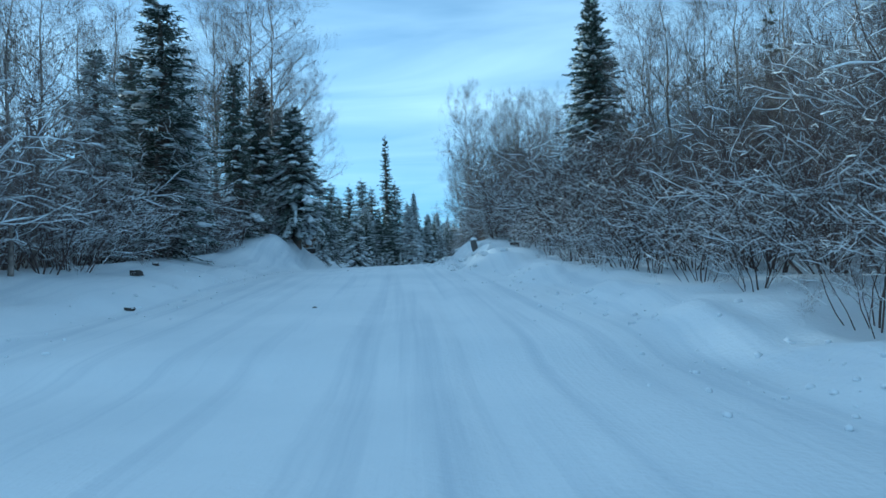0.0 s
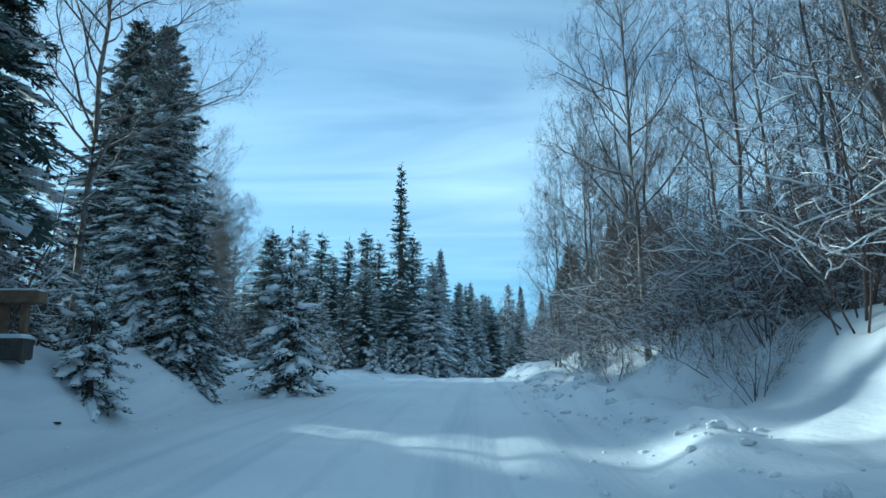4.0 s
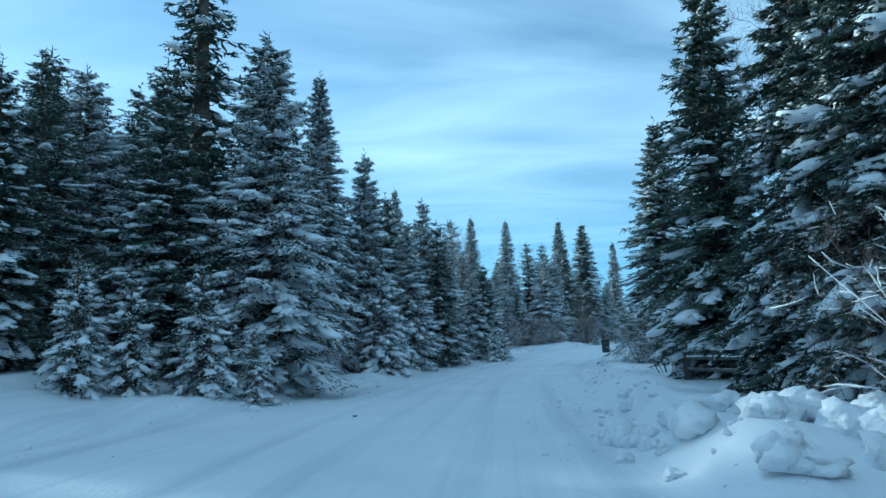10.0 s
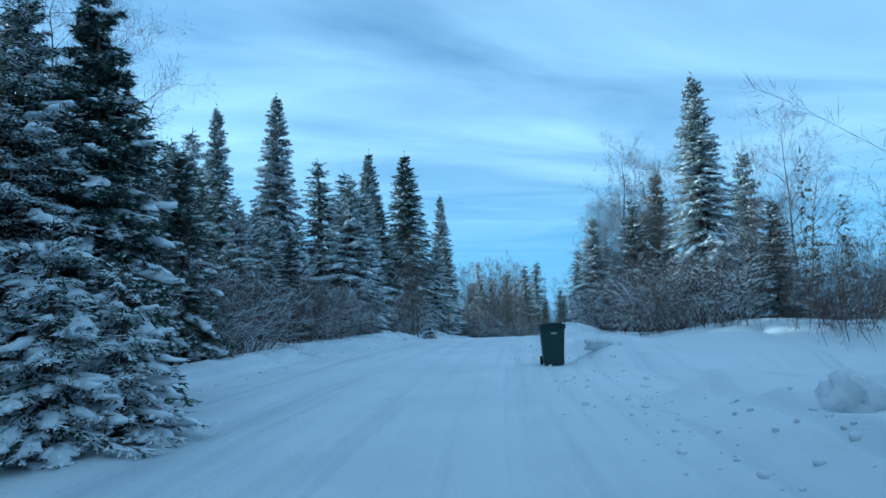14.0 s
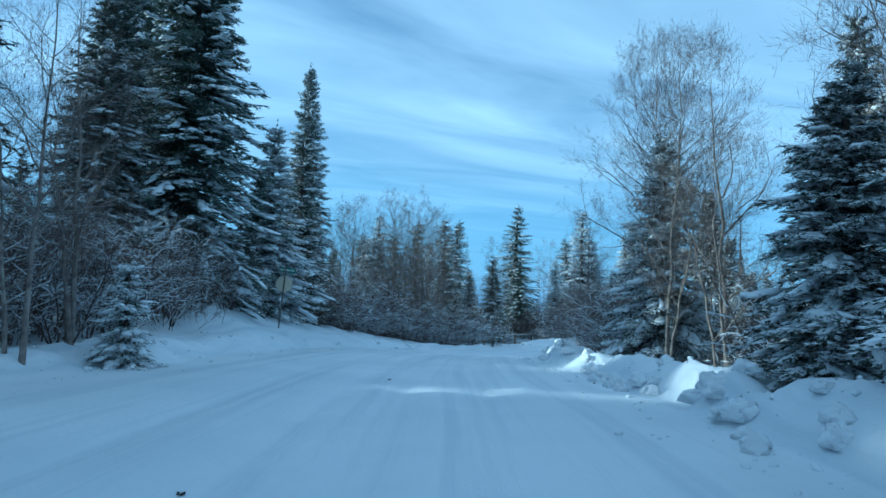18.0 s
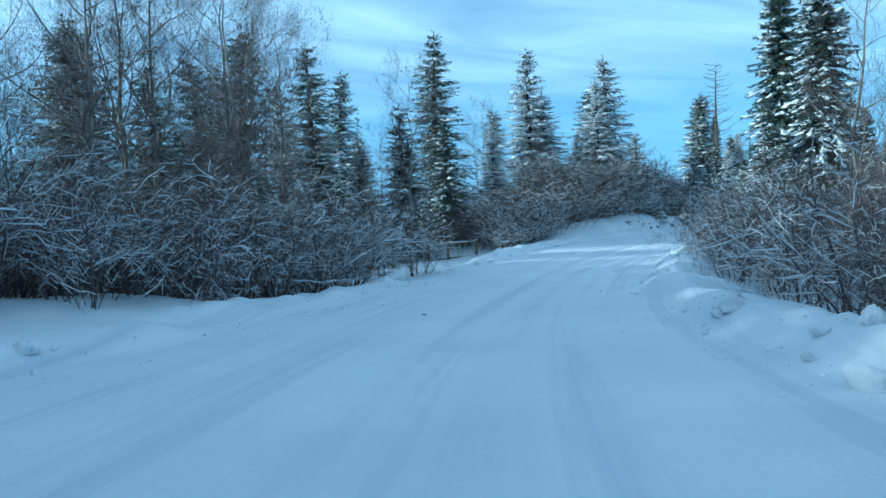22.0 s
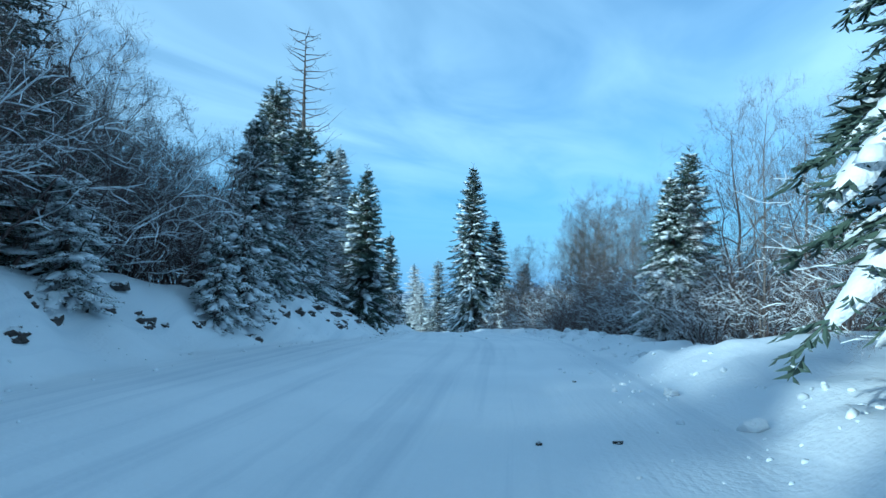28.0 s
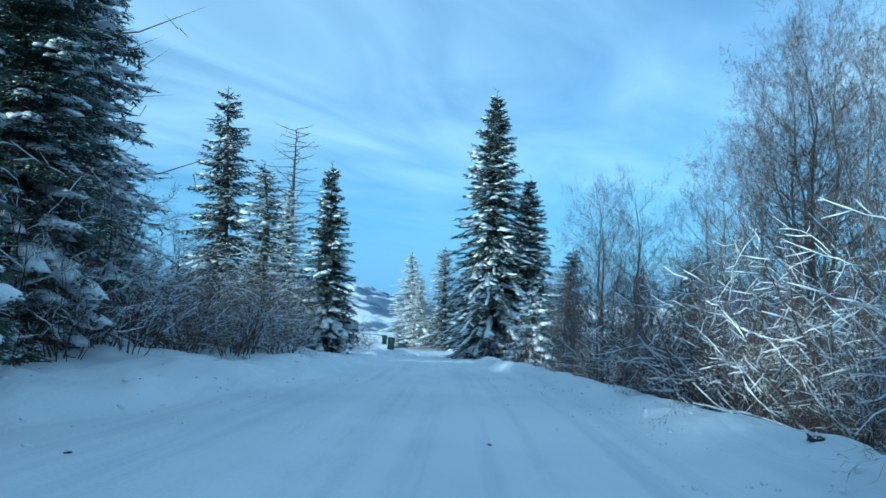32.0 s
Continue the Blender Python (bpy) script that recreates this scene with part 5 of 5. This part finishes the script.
def lump_mesh(seed, detail=2, rough=0.5, flat=0.85):
    """An uneven clod of several pieces frozen together."""
    rng = random.Random(seed)
    bm = bmesh.new()
    for k in range(4):
        at = Vector((rng.uniform(-0.3, 0.3), rng.uniform(-0.3, 0.3), rng.uniform(-0.05, 0.12))) if k else Vector()
        size = rng.uniform(0.2, 0.36) if k else 0.42
        made = bmesh.ops.create_icosphere(bm, subdivisions=detail, radius=size)["verts"]
        for v in made:
            n = noise.noise(v.co * 3.1 + Vector((seed * 7.1 + k, seed * 3.7, 0))) + 0.6 * noise.noise(v.co * 8.5 + Vector((0, seed * 5.3, seed + k)))
            v.co = v.co * (1 + rough * n) + at
            v.co.z = max(v.co.z, -0.22) * flat
    me = bpy.data.meshes.new("lump")
    bm.to_mesh(me)
    bm.free()
    me.polygons.foreach_set("use_smooth", [True] * len(me.polygons))
    return me


def wheeled_bin(x, y, turn, label, size=1.0, lean=0.0):
    """A tapered wheeled rubbish bin, 1.08 m high."""
    root = new("wheeled_bin")
    bm = bmesh.new()
    box(bm, 0.48, 0.56, 0.96, 0, 0, 0.04, 0.03, 1.24)
    part("body", bm, M_BIN, root)
    bm = bmesh.new()
    box(bm, 0.66, 0.76, 0.07, 0, 0, 0.93, 0.02)
    part("rim", bm, M_BIN, root)
    bm = bmesh.new()
    box(bm, 0.66, 0.80, 0.05, 0, -0.01, 1.0, 0.02)
    box(bm, 0.50, 0.60, 0.035, 0, 0.0, 1.045, 0.016)
    part("lid", bm, M_BIN, root)
    bm = bmesh.new()
    rod(bm, (-0.25, 0.43, 0.97), (0.25, 0.43, 0.97), 0.017)
    for sx in (-0.22, 0.22):
        box(bm, 0.03, 0.10, 0.05, sx, 0.39, 0.945, 0.008)
    part("handle", bm, M_BIN, root)
    bm = bmesh.new()
    rod(bm, (-0.27, 0.30, 0.12), (0.27, 0.30, 0.12), 0.012)
    part("axle", bm, M_STEEL, root)
    for sx in (-0.27, 0.27):
        bm = bmesh.new()
        rod(bm, (sx - 0.03, 0.30, 0.12), (sx + 0.03, 0.30, 0.12), 0.125, 20)
        wheel = part("wheel", bm, M_TYRE, root, "black rubber wheel")
        bm = bmesh.new()
        rod(bm, (sx - 0.034, 0.30, 0.12), (sx + 0.034, 0.30, 0.12), 0.06, 14)
        part("hub", bm, M_BIN, wheel)
    bm = bmesh.new()
    box(bm, 0.14, 0.012, 0.05, 0.02, -0.335, 0.80, 0.004)
    part("plate", bm, M_STEEL, root, "small pale plate on the front")
    root.matrix_world = Matrix.Translation((x, y, floor_at(x, y) - 0.02)) @ pose(0, 0, 0, 0, lean, turn) @ Matrix.Diagonal((size, size, size, 1))
    tagged(root, label, "rubbish bin", "wheeled bins")


wheeled_bin(13.6, 153.0, -25, "dark green wheeled rubbish bin standing at the snowy road edge", 1.0)
wheeled_bin(187.0, 270.7, -70, "dark green wheeled rubbish bin leaning slightly in the snow", 1.15, 4)
wheeled_bin(208.5, 281.0, -60, "dark wheeled rubbish bin at the far driveway", 1.1)


def sign_post(x, y, turn, lean):
    """A stop sign seen from behind with a street-name plate above it."""
    root = new("traffic_sign")
    bm = bmesh.new()
    box(bm, 0.06, 0.035, 4.2, 0, 0, -1.0, 0.006)
    part("post", bm, M_GREYWOOD, root, "dark weathered post")
    bm = bmesh.new()
    bmesh.ops.create_cone(bm, segments=8, radius1=0.41, radius2=0.41, depth=0.006, cap_ends=True,
                          matrix=Matrix.Translation((0, 0.022, 2.36)) @ pose(0, 0, 0, 90, 0, 0) @ pose(0, 0, 0, 0, 0, 22.5))
    part("sign_plate", bm, M_SIGNBACK, root, "bare back of an eight-sided sign plate")
    bm = bmesh.new()
    box(bm, 0.72, 0.008, 0.22, 0.10, 0, 2.92, 0.003)
    name = part("name_plate", bm, M_GREEN, root, "green street-name plate")
    for k, wide in enumerate((0.10, 0.06, 0.12, 0.08, 0.10)):
        bm = bmesh.new()
        box(bm, wide, 0.003, 0.09, -0.17 + 0.13 * k, -0.007, 2.985)
        part("bar", bm, M_WHITE, name, "pale bar")
    for z in (2.16, 2.56):
        bm = bmesh.new()
        rod(bm, (0, -0.022, z), (0, 0.03, z), 0.012, 8)
        part("bolt", bm, M_STEEL, root)
    root.matrix_world = Matrix.Translation((x, y, -2.15)) @ pose(0, 0, 0, 0, lean, turn)
    tagged(root, "grey back of a stop sign under a green name plate", "traffic sign")


sign_post(31.3, 206.0, -28, 4)


def fence(places, rails, post_high, mat, label, snow=True, post_wide=0.12):
    """Posts at the places, with level rails between them and snow on the top rail."""
    root = new("fence")
    tops = []
    for x, y in places:
        z = floor_at(x, y)
        bm = bmesh.new()
        box(bm, post_wide, post_wide, post_high + 0.3, x, y, z - 0.3, 0.01)
        post = part("post", bm, mat, root)
        bm = bmesh.new()
        box(bm, post_wide * 1.15, post_wide * 1.15, 0.06, x, y, z + post_high, 0.02, 0.7)
        part("snow_cap", bm, M_TREESNOW, post, "white snow cap")
        tops.append(Vector((x, y, z)))
    for a, b in zip(tops, tops[1:]):
        for h in rails:
            bm = bmesh.new()
            rod(bm, a + Vector((0, 0, h)), b + Vector((0, 0, h)), 0.045, 8)
            rail = part("rail", bm, mat, root)
            if snow and h == max(rails):
                bm = bmesh.new()
                rod(bm, a + Vector((0, 0, h + 0.045)), b + Vector((0, 0, h + 0.045)), 0.04, 6)
                part("snow_strip", bm, M_TREESNOW, rail, "white snow along the rail")
    tagged(root, label, "fence")


fence([(68.7, 242.1), (70.5, 242.3), (72.4, 241.5)], (0.12, 1.12), 1.2, M_WOOD, "weathered wooden fence of wire mesh with a snowy top board", True, 0.14)
fence([(65.9, 241.9), (67.3, 241.95), (68.5, 242.1)], (0.80,), 0.86, M_STEEL, "grey metal tube gate in deep snow", True, 0.06)
fence([(64.2, 242.4), (65.75, 241.9)], (0.15, 0.62, 1.1), 1.25, M_WOOD, "two brown wooden fence posts with three rails", True, 0.17)
fence([(5.65, 118.6), (4.85, 116.9), (5.3, 113.7), (7.2, 112.4)], (0.32, 0.62), 0.78, M_GREYWOOD, "low dark wooden fence below the spruces", True, 0.14)


def camper(x, y, turn):
    """A snow-covered pickup with a tall camper body, nose towards +x."""
    root = new("camper_truck")
    bm = bmesh.new()
    box(bm, 3.0, 2.1, 2.2, -1.1, 0, 0.62, 0.22, 0.92)
    part("body", bm, M_WHITE, root, "pale painted camper body")
    bm = bmesh.new()
    box(bm, 1.7, 1.95, 0.95, 1.15, 0, 0.5, 0.14)
    part("bonnet", bm, M_WHITE, root)
    bm = bmesh.new()
    box(bm, 1.3, 1.8, 0.85, 0.5, 0, 1.35, 0.2, 0.82)
    part("cab", bm, M_WHITE, root)
    bm = bmesh.new()
    box(bm, 0.05, 1.4, 0.5, 1.08, 0, 1.5, 0.02)
    part("windscreen", bm, M_TREESNOW, root, "windscreen buried in snow")
    for sx, wide, z, high in ((-1.1, 2.8, 2.70, 0.34), (0.45, 1.2, 2.12, 0.22), (1.35, 1.3, 1.40, 0.24)):
        bm = bmesh.new()
        box(bm, wide, 1.9, high, sx, 0, z, 0.13, 0.85)
        part("snow_cover", bm, M_TREESNOW, root, "thick snow on the roof")
    for sx in (-1.6, 1.2):
        for sy in (-0.95, 0.95):
            bm = bmesh.new()
            rod(bm, (sx, sy - 0.12, 0.36), (sx, sy + 0.12, 0.36), 0.39, 24)
            wheel = part("wheel", bm, M_TYRE, root, "black tyre")
            bm = bmesh.new()
            rod(bm, (sx, sy - 0.13, 0.36), (sx, sy + 0.13, 0.36), 0.21, 16)
            part("rim", bm, M_STEEL, wheel)
    bm = bmesh.new()
    box(bm, 0.06, 1.5, 0.30, 2.0, 0, 0.80, 0.02)
    part("grille", bm, M_TYRE, root, "dark grille")
    for sy in (-0.72, 0.72):
        bm = bmesh.new()
        box(bm, 0.05, 0.26, 0.18, 2.02, sy, 0.92, 0.02)
        part("headlight", bm, M_STEEL, root)
    bm = bmesh.new()
    box(bm, 0.14, 1.9, 0.16, 2.05, 0, 0.50, 0.03)
    part("bumper", bm, M_STEEL, root, "dull steel bumper")
    root.matrix_world = Matrix.Translation((x, y, floor_at(x, y) - 0.1)) @ pose(0, 0, 0, 0, 0, turn)
    tagged(root, "snow-covered pale camper truck parked behind bare shrubs", "truck")


camper(63.8, 244.6, 162)


def stand(x, y, turn):
    """A rough wooden ledge nailed between posts, with a dark crate and planks at its foot."""
    root = new("wooden_stand")
    for sx in (-0.26, 0.10):
        bm = bmesh.new()
        box(bm, 0.20 if sx < 0 else 0.10, 0.14, 1.25, sx, 0.06, -0.3, 0.012)
        part("post", bm, M_WOOD, root)
    bm = bmesh.new()
    box(bm, 0.78, 0.30, 0.20, 0, 0, 0.86, 0.015)
    part("board", bm, M_WOOD, root)
    bm = bmesh.new()
    box(bm, 0.74, 0.26, 0.05, 0, 0, 1.055, 0.02, 0.9)
    part("snow_cap", bm, M_TREESNOW, root, "white snow cap")
    bm = bmesh.new()
    box(bm, 0.66, 0.40, 0.34, 0.02, -0.25, -0.06, 0.02)
    crate = part("crate", bm, M_ROCK, root, "dark crate at the foot")
    bm = bmesh.new()
    box(bm, 0.70, 0.44, 0.07, 0.02, -0.25, 0.275, 0.03, 0.9)
    part("snow_cap", bm, M_TREESNOW, crate, "white snow cap")
    bm = bmesh.new()
    box(bm, 0.95, 0.45, 0.20, -0.85, -0.05, -0.02, 0.04, 0.8)
    part("planks", bm, M_GREYWOOD, root, "stack of dark planks in the snow")
    root.matrix_world = Matrix.Translation((x, y, floor_at(x, y))) @ pose(0, 0, 0, 0, 0, turn)
    tagged(root, "low brown wooden stand under snowy spruces", "stand")


stand(-10.6, 63.6, 8)


def stump(x, y):
    """A grey broken stump that stands in a ploughed heap."""
    root = new("tree_stump")
    rng = random.Random(6)
    bm = bmesh.new()
    rings, sides = 7, 12
    rows = []
    for i in range(rings):
        r = 0.26 - 0.05 * i / (rings - 1) + (0.10 if i == 0 else 0)
        rows.append([bm.verts.new((r * (1 + 0.18 * math.sin(3 * a + i) + rng.uniform(-0.05, 0.05)) * math.cos(a), r * (1 + 0.18 * math.cos(2 * a)) * math.sin(a),
                                   -0.3 + 1.05 * i / (rings - 1) + (rng.uniform(-0.08, 0.14) if i == rings - 1 else 0))) for a in (2 * math.pi * k / sides for k in range(sides))])
    for a, b in zip(rows, rows[1:]):
        for k in range(sides):
            bm.faces.new((a[k], a[(k + 1) % sides], b[(k + 1) % sides], b[k]))
    bm.faces.new(rows[-1])
    part("trunk", bm, M_GREYWOOD, root)
    bm = bmesh.new()
    bmesh.ops.create_icosphere(bm, subdivisions=3, radius=0.26)
    for v in bm.verts:
        v.co = v.co * (1 + 0.25 * noise.noise(v.co * 4)) * 0.95
        v.co.z = max(v.co.z * 0.55, -0.05) + 0.78
    part("snow_cap", bm, M_TREESNOW, root, "white snow cap")
    root.matrix_world = Matrix.Translation((x, y, floor_at(x, y))) @ pose(0, 0, 0, 4, -6, 0) @ Matrix.Diagonal((0.55, 0.55, 0.62, 1))
    tagged(root, "grey broken tree stump capped with snow in a ploughed heap", "stump")


stump(0.85, 42.75)

# clods of ploughed snow, and earth showing in the banks
CLODS = [lump_mesh(k, 3, 0.55, 0.95) for k in range(5)]
for me in CLODS:
    me.materials.append(M_SNOW)
EARTH = [lump_mesh(k + 9, 3, 0.6, 0.8) for k in range(3)]
for me in EARTH:
    me.materials.append(M_ROCK)
toss = random.Random(17)


def clod(x, y, size, kind="snow", lift=0.10):
    ob = new("snow_clod" if kind == "snow" else "earth_clump", toss.choice(CLODS if kind == "snow" else EARTH))
    k = Vector((size * toss.uniform(0.8, 1.3), size * toss.uniform(0.8, 1.3), size * toss.uniform(0.75, 1.1)))
    ob.matrix_world = Matrix.Translation((x, y, floor_at(x, y) + lift * size)) @ pose(0, 0, 0, 0, 0, toss.uniform(0, 360)) @ Matrix.Diagonal((*k, 1))
    if kind == "snow":
        tagged(ob, "rounded clod of ploughed snow on the road bank", "snow clod", "snow clods")
    else:
        tagged(ob, "dark frozen earth and roots showing through snow", "earth", "earth clumps")


def clods(s0, s1, side, count, small, large):
    for _ in range(count):
        s = toss.uniform(s0, s1)
        edge = float(keyed(EDGE_L if side > 0 else EDGE_R, s))
        x, y = on_road(s, side * (edge + toss.uniform(-0.25, 0.9)))
        clod(float(x), float(y), toss.uniform(small, large))


for x, y, size in ((0.3, 106.2, 0.6), (0.9, 105.2, 0.55), (0.2, 104.2, 0.5), (1.4, 104.4, 0.7), (2.0, 103.6, 0.6), (0.0, 107.8, 0.6), (36.0, 189.7, 0.4),
                   (30.0, 180.0, 0.42), (29.3, 178.4, 0.38), (30.6, 180.9, 0.45), (46.0, 204.6, 0.5), (45.0, 202.8, 0.45), (43.9, 201.1, 0.4), (79.8, 228.7, 0.5),
                   (76.8, 227.6, 0.5), (14.8, 152.7, 0.7), (11.7, 143.4, 0.75), (116.5, 237.5, 0.3), (113.1, 236.6, 0.3), (0.2, 41.2, 0.28), (0.9, 42.9, 0.32), (0.3, 43.6, 0.35), (1.4, 41.6, 0.36), (-0.1, 40.2, 0.2), (1.3, 43.8, 0.5), (1.0, 40.3, 0.25), (0.5, 42.9, 0.24), (0.1, 42.3, 0.22), (2.0, 40.6, 0.3), (33.2, 220.0, 0.6), (0.6, 107.4, 0.45), (0.9, 106.6, 0.5), (0.6, 105.2, 0.55), (1.0, 104.7, 0.5), (1.4, 104.8, 0.6), (1.2, 105.9, 0.5), (2.2, 106.0, 0.6), (0.9, 104.0, 0.45), (29.4, 177.3, 0.42), (31.2, 181.6, 0.48), (117.2, 237.4, 0.3), (116.1, 236.5, 0.22), (113.8, 236.4, 0.32)):
    clod(x, y, size)
clods(194, 208, -1, 22, 0.2, 0.42)
clods(36, 60, -1, 40, 0.08, 0.22)
clods(58, 80, -1, 34, 0.10, 0.26)
clods(90, 98, -1, 26, 0.12, 0.34)
clods(168, 182, -1, 26, 0.2, 0.45)
clods(24, 40, -1, 24, 0.10, 0.26)
clods(76, 100, -1, 16, 0.08, 0.22)
clods(96, 122, -1, 14, 0.07, 0.18)
clods(150, 215, -1, 30, 0.15, 0.50)
clods(215, 300, -1, 20, 0.14, 0.28)
clods(60, 110, 1, 12, 0.12, 0.30)
clods(150, 215, 1, 12, 0.12, 0.35)
clods(225, 262, 1, 10, 0.12, 0.35)
for x, y, size in ((-9.5, 34.3, 0.35), (-7.4, 29.6, 0.22), (-10.3, 37.4, 0.3), (2.6, 43.4, 0.4), (106.9, 247.3, 0.45), (100.7, 245.7, 0.5), (111.4, 247.1, 0.4), (111.2, 246.2, 0.5),
                   (113.2, 246.4, 0.5), (117.1, 247.2, 0.4), (120.6, 247.6, 0.5), (124.1, 249.6, 0.7), (8.2, 136.7, 0.22), (98.5, 245.6, 0.6), (104.0, 246.4, 0.45), (133.4, 242.0, 0.18)):
    clod(x, y, size, "earth")


# the cut bank where earth and roots show in a broken line
for k in range(64):
    s = 263 + 0.54 * k + toss.uniform(-0.4, 0.4)
    x, y = on_road(s, float(keyed(EDGE_L, s)) + 1.25 + 0.35 * math.sin(s * 0.7) + toss.uniform(-0.25, 0.25))
    clod(float(x), float(y), toss.uniform(0.25, 0.62), "earth", -0.30)


# dirt dropped on the driven snow
for x, y in ((-3.9, 113.2), (3.8, 142.2), (28.5, 187.1), (33.1, 186.1), (99.1, 235.1), (94.4, 234.9), (114.9, 240.4), (119.2, 242.7), (-3.1, 29.1), (-4.9, 44.9), (51.0, 217.7), (-9.5, 63.2),
             (130.0, 249.4), (132.9, 245.7), (70.9, 231.2), (23.5, 179.7), (94.6, 234.2)):
    clod(x, y, toss.uniform(0.05, 0.10), "earth")


def crumbs(count):
    """Small lumps of ploughed snow strewn along both banks, as one mesh."""
    rng = random.Random(23)
    bm = bmesh.new()
    bmesh.ops.create_icosphere(bm, subdivisions=1, radius=0.5)
    ball, quads = np.array([tuple(v.co) for v in bm.verts]), [tuple(v.index for v in f.verts) for f in bm.faces]
    bm.free()
    s = np.array([rng.uniform(0, 318) for _ in range(count)])
    side = np.array([rng.choice((-1, -1, 1)) for _ in range(count)])
    edge = np.where(side > 0, keyed(EDGE_L, s), keyed(EDGE_R, s))
    x, y = on_road(s, side * (edge + np.array([rng.gauss(0.1, 0.7) for _ in range(count)])))
    z = height(x, y)
    verts, faces = [], []
    for i in range(count):
        k = 0.035 + 0.075 * rng.random() ** 2.5
        jig = np.array([[rng.uniform(0.7, 1.3)] for _ in ball])
        verts.append(ball * jig * k * np.array([rng.uniform(0.8, 1.4), rng.uniform(0.8, 1.4), rng.uniform(0.6, 1)]) + np.array([x[i], y[i], z[i] + 0.12 * k]))
        faces += [tuple(q + i * len(ball) for q in f) for f in quads]
    ob = mesh_object("snow_crumbs", np.vstack(verts).tolist(), faces, M_SNOW)
    tagged(ob, "crumbs of ploughed snow strewn along the banks", "snow", kind="stuff")


crumbs(4200)


# ---- far woods and hills ----
def scattered(name, soups, places, mat, label):
    """Many copies of light plants joined into one mesh."""
    verts, faces = [], []
    base = [s.whole() for s in soups]
    n = 0
    for i, (x, y, z, k, wide, a) in enumerate(places):
        pts, fs = base[i % len(base)]
        c, s = math.cos(a) * k * wide, math.sin(a) * k * wide
        verts.append(np.c_[x + pts[:, 0] * c - pts[:, 1] * s, y + pts[:, 0] * s + pts[:, 1] * c, z + pts[:, 2] * k])
        faces += [tuple(q + n for q in f) for f in fs]
        n += len(pts)
    me = bpy.data.meshes.new(name)
    me.from_pydata(np.vstack(verts).tolist(), [], faces)
    me.materials.append(mat)
    return tagged(new(name, me), label, "wood", kind="stuff")


def far_places(count, seed, near, far, low, high, wide):
    rng = random.Random(seed)
    out = []
    while len(out) < count:
        s = rng.uniform(-40, 430)
        d = rng.choice((-1, 1)) * (near + (far - near) * rng.random() ** 1.6)
        s_in = min(max(s, _len[0]), _len[-1])
        x, y = on_road(s_in, d)
        x, y = float(x) + rng.uniform(-6, 6), float(y) + rng.uniform(-6, 6)
        sa, da = along(x, y)
        if abs(da[0]) < near * 0.8:
            continue
        k = rng.uniform(low, high)
        if s > 250 and d < 0 and rng.random() < 0.6:
            continue
        if s > 262 and d < 0:
            k *= 0.7
        out.append((x, y, floor_at(x, y) - 0.3, k / 10, wide * rng.uniform(0.8, 1.2), rng.uniform(0, 6.28)))
    return out


far_soups = [spruce_parts(91 + k, 10, 1.6, 15, 5, 4, 0, feather=0)[1] for k in range(4)]
scattered("far_spruce_wood", far_soups, far_places(500, 3, 22, 130, 7, 14, 1.2), M_NEEDLE, "far spruces standing close together")
thin = [brush_parts(95 + k, 10, 5.0, 14, 0.22, (3,), 1, 0.009) for k in range(3)]
scattered("far_bare_wood", thin, far_places(110, 4, 20, 90, 4, 7, 1.0), M_BRUSH, "far leafless wood of thin grey-brown stems")


def hill(name, x, y, across, deep, high, seed, label):
    n = 48
    verts = []
    for i in range(n):
        for j in range(n):
            u, v = i / (n - 1) * 2 - 1, j / (n - 1) * 2 - 1
            r = max(0.0, 1 - math.hypot(u, v))
            h = high * r ** 0.8 * (0.75 + 0.5 * noise.fractal(Vector((u * 2.5 + seed, v * 2.5, seed)), 1.0, 2.0, 5))
            verts.append((x + u * across, y + v * deep, -190 + h))
    ob = mesh_object(name, verts, grid_faces(n, n), M_HAZE_HILL)
    tagged(ob, label, "mountain", kind="structure")


# the blue of these hills stands for haze in the air
hill("backdrop_1", 3300, 2150, 900, 900, 300, 2, "far haze-blue mountain with a snowy top")
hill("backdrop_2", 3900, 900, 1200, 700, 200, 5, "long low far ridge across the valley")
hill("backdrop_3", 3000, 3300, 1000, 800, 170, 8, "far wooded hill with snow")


def cabin(x, y, turn):
    """A far brown house with a steep snowy roof."""
    root = new("house")
    bm = bmesh.new()
    box(bm, 8, 6, 5.6, 0, 0, -0.8)
    part("wall", bm, M_WOOD, root)
    for sy in (-1, 1):
        bm = bmesh.new()
        box(bm, 8.8, 4.9, 0.28, 0, 0, 0, 0.03)
        slab = part("roof", bm, M_TREESNOW, root, "steep roof under snow")
        slab.matrix_basis = Matrix.Translation((0, sy * 1.75, 6.1)) @ pose(0, 0, 0, -sy * 42, 0, 0)
    for sx in (-2.2, 2.2):
        bm = bmesh.new()
        box(bm, 1.1, 0.12, 1.2, sx, -3.02, 3.0, 0.02)
        window = part("window", bm, M_WHITE, root)
        bm = bmesh.new()
        box(bm, 0.9, 0.06, 1.0, sx, -3.08, 3.1)
        part("pane", bm, M_TYRE, window, "dark glass pane")
    root.matrix_world = Matrix.Translation((x, y, floor_at(x, y))) @ pose(0, 0, 0, 0, 0, turn)
    tagged(root, "brown wooden house with a steep snowy roof among trees", "house")


cabin(184.0, 241.5, 60)
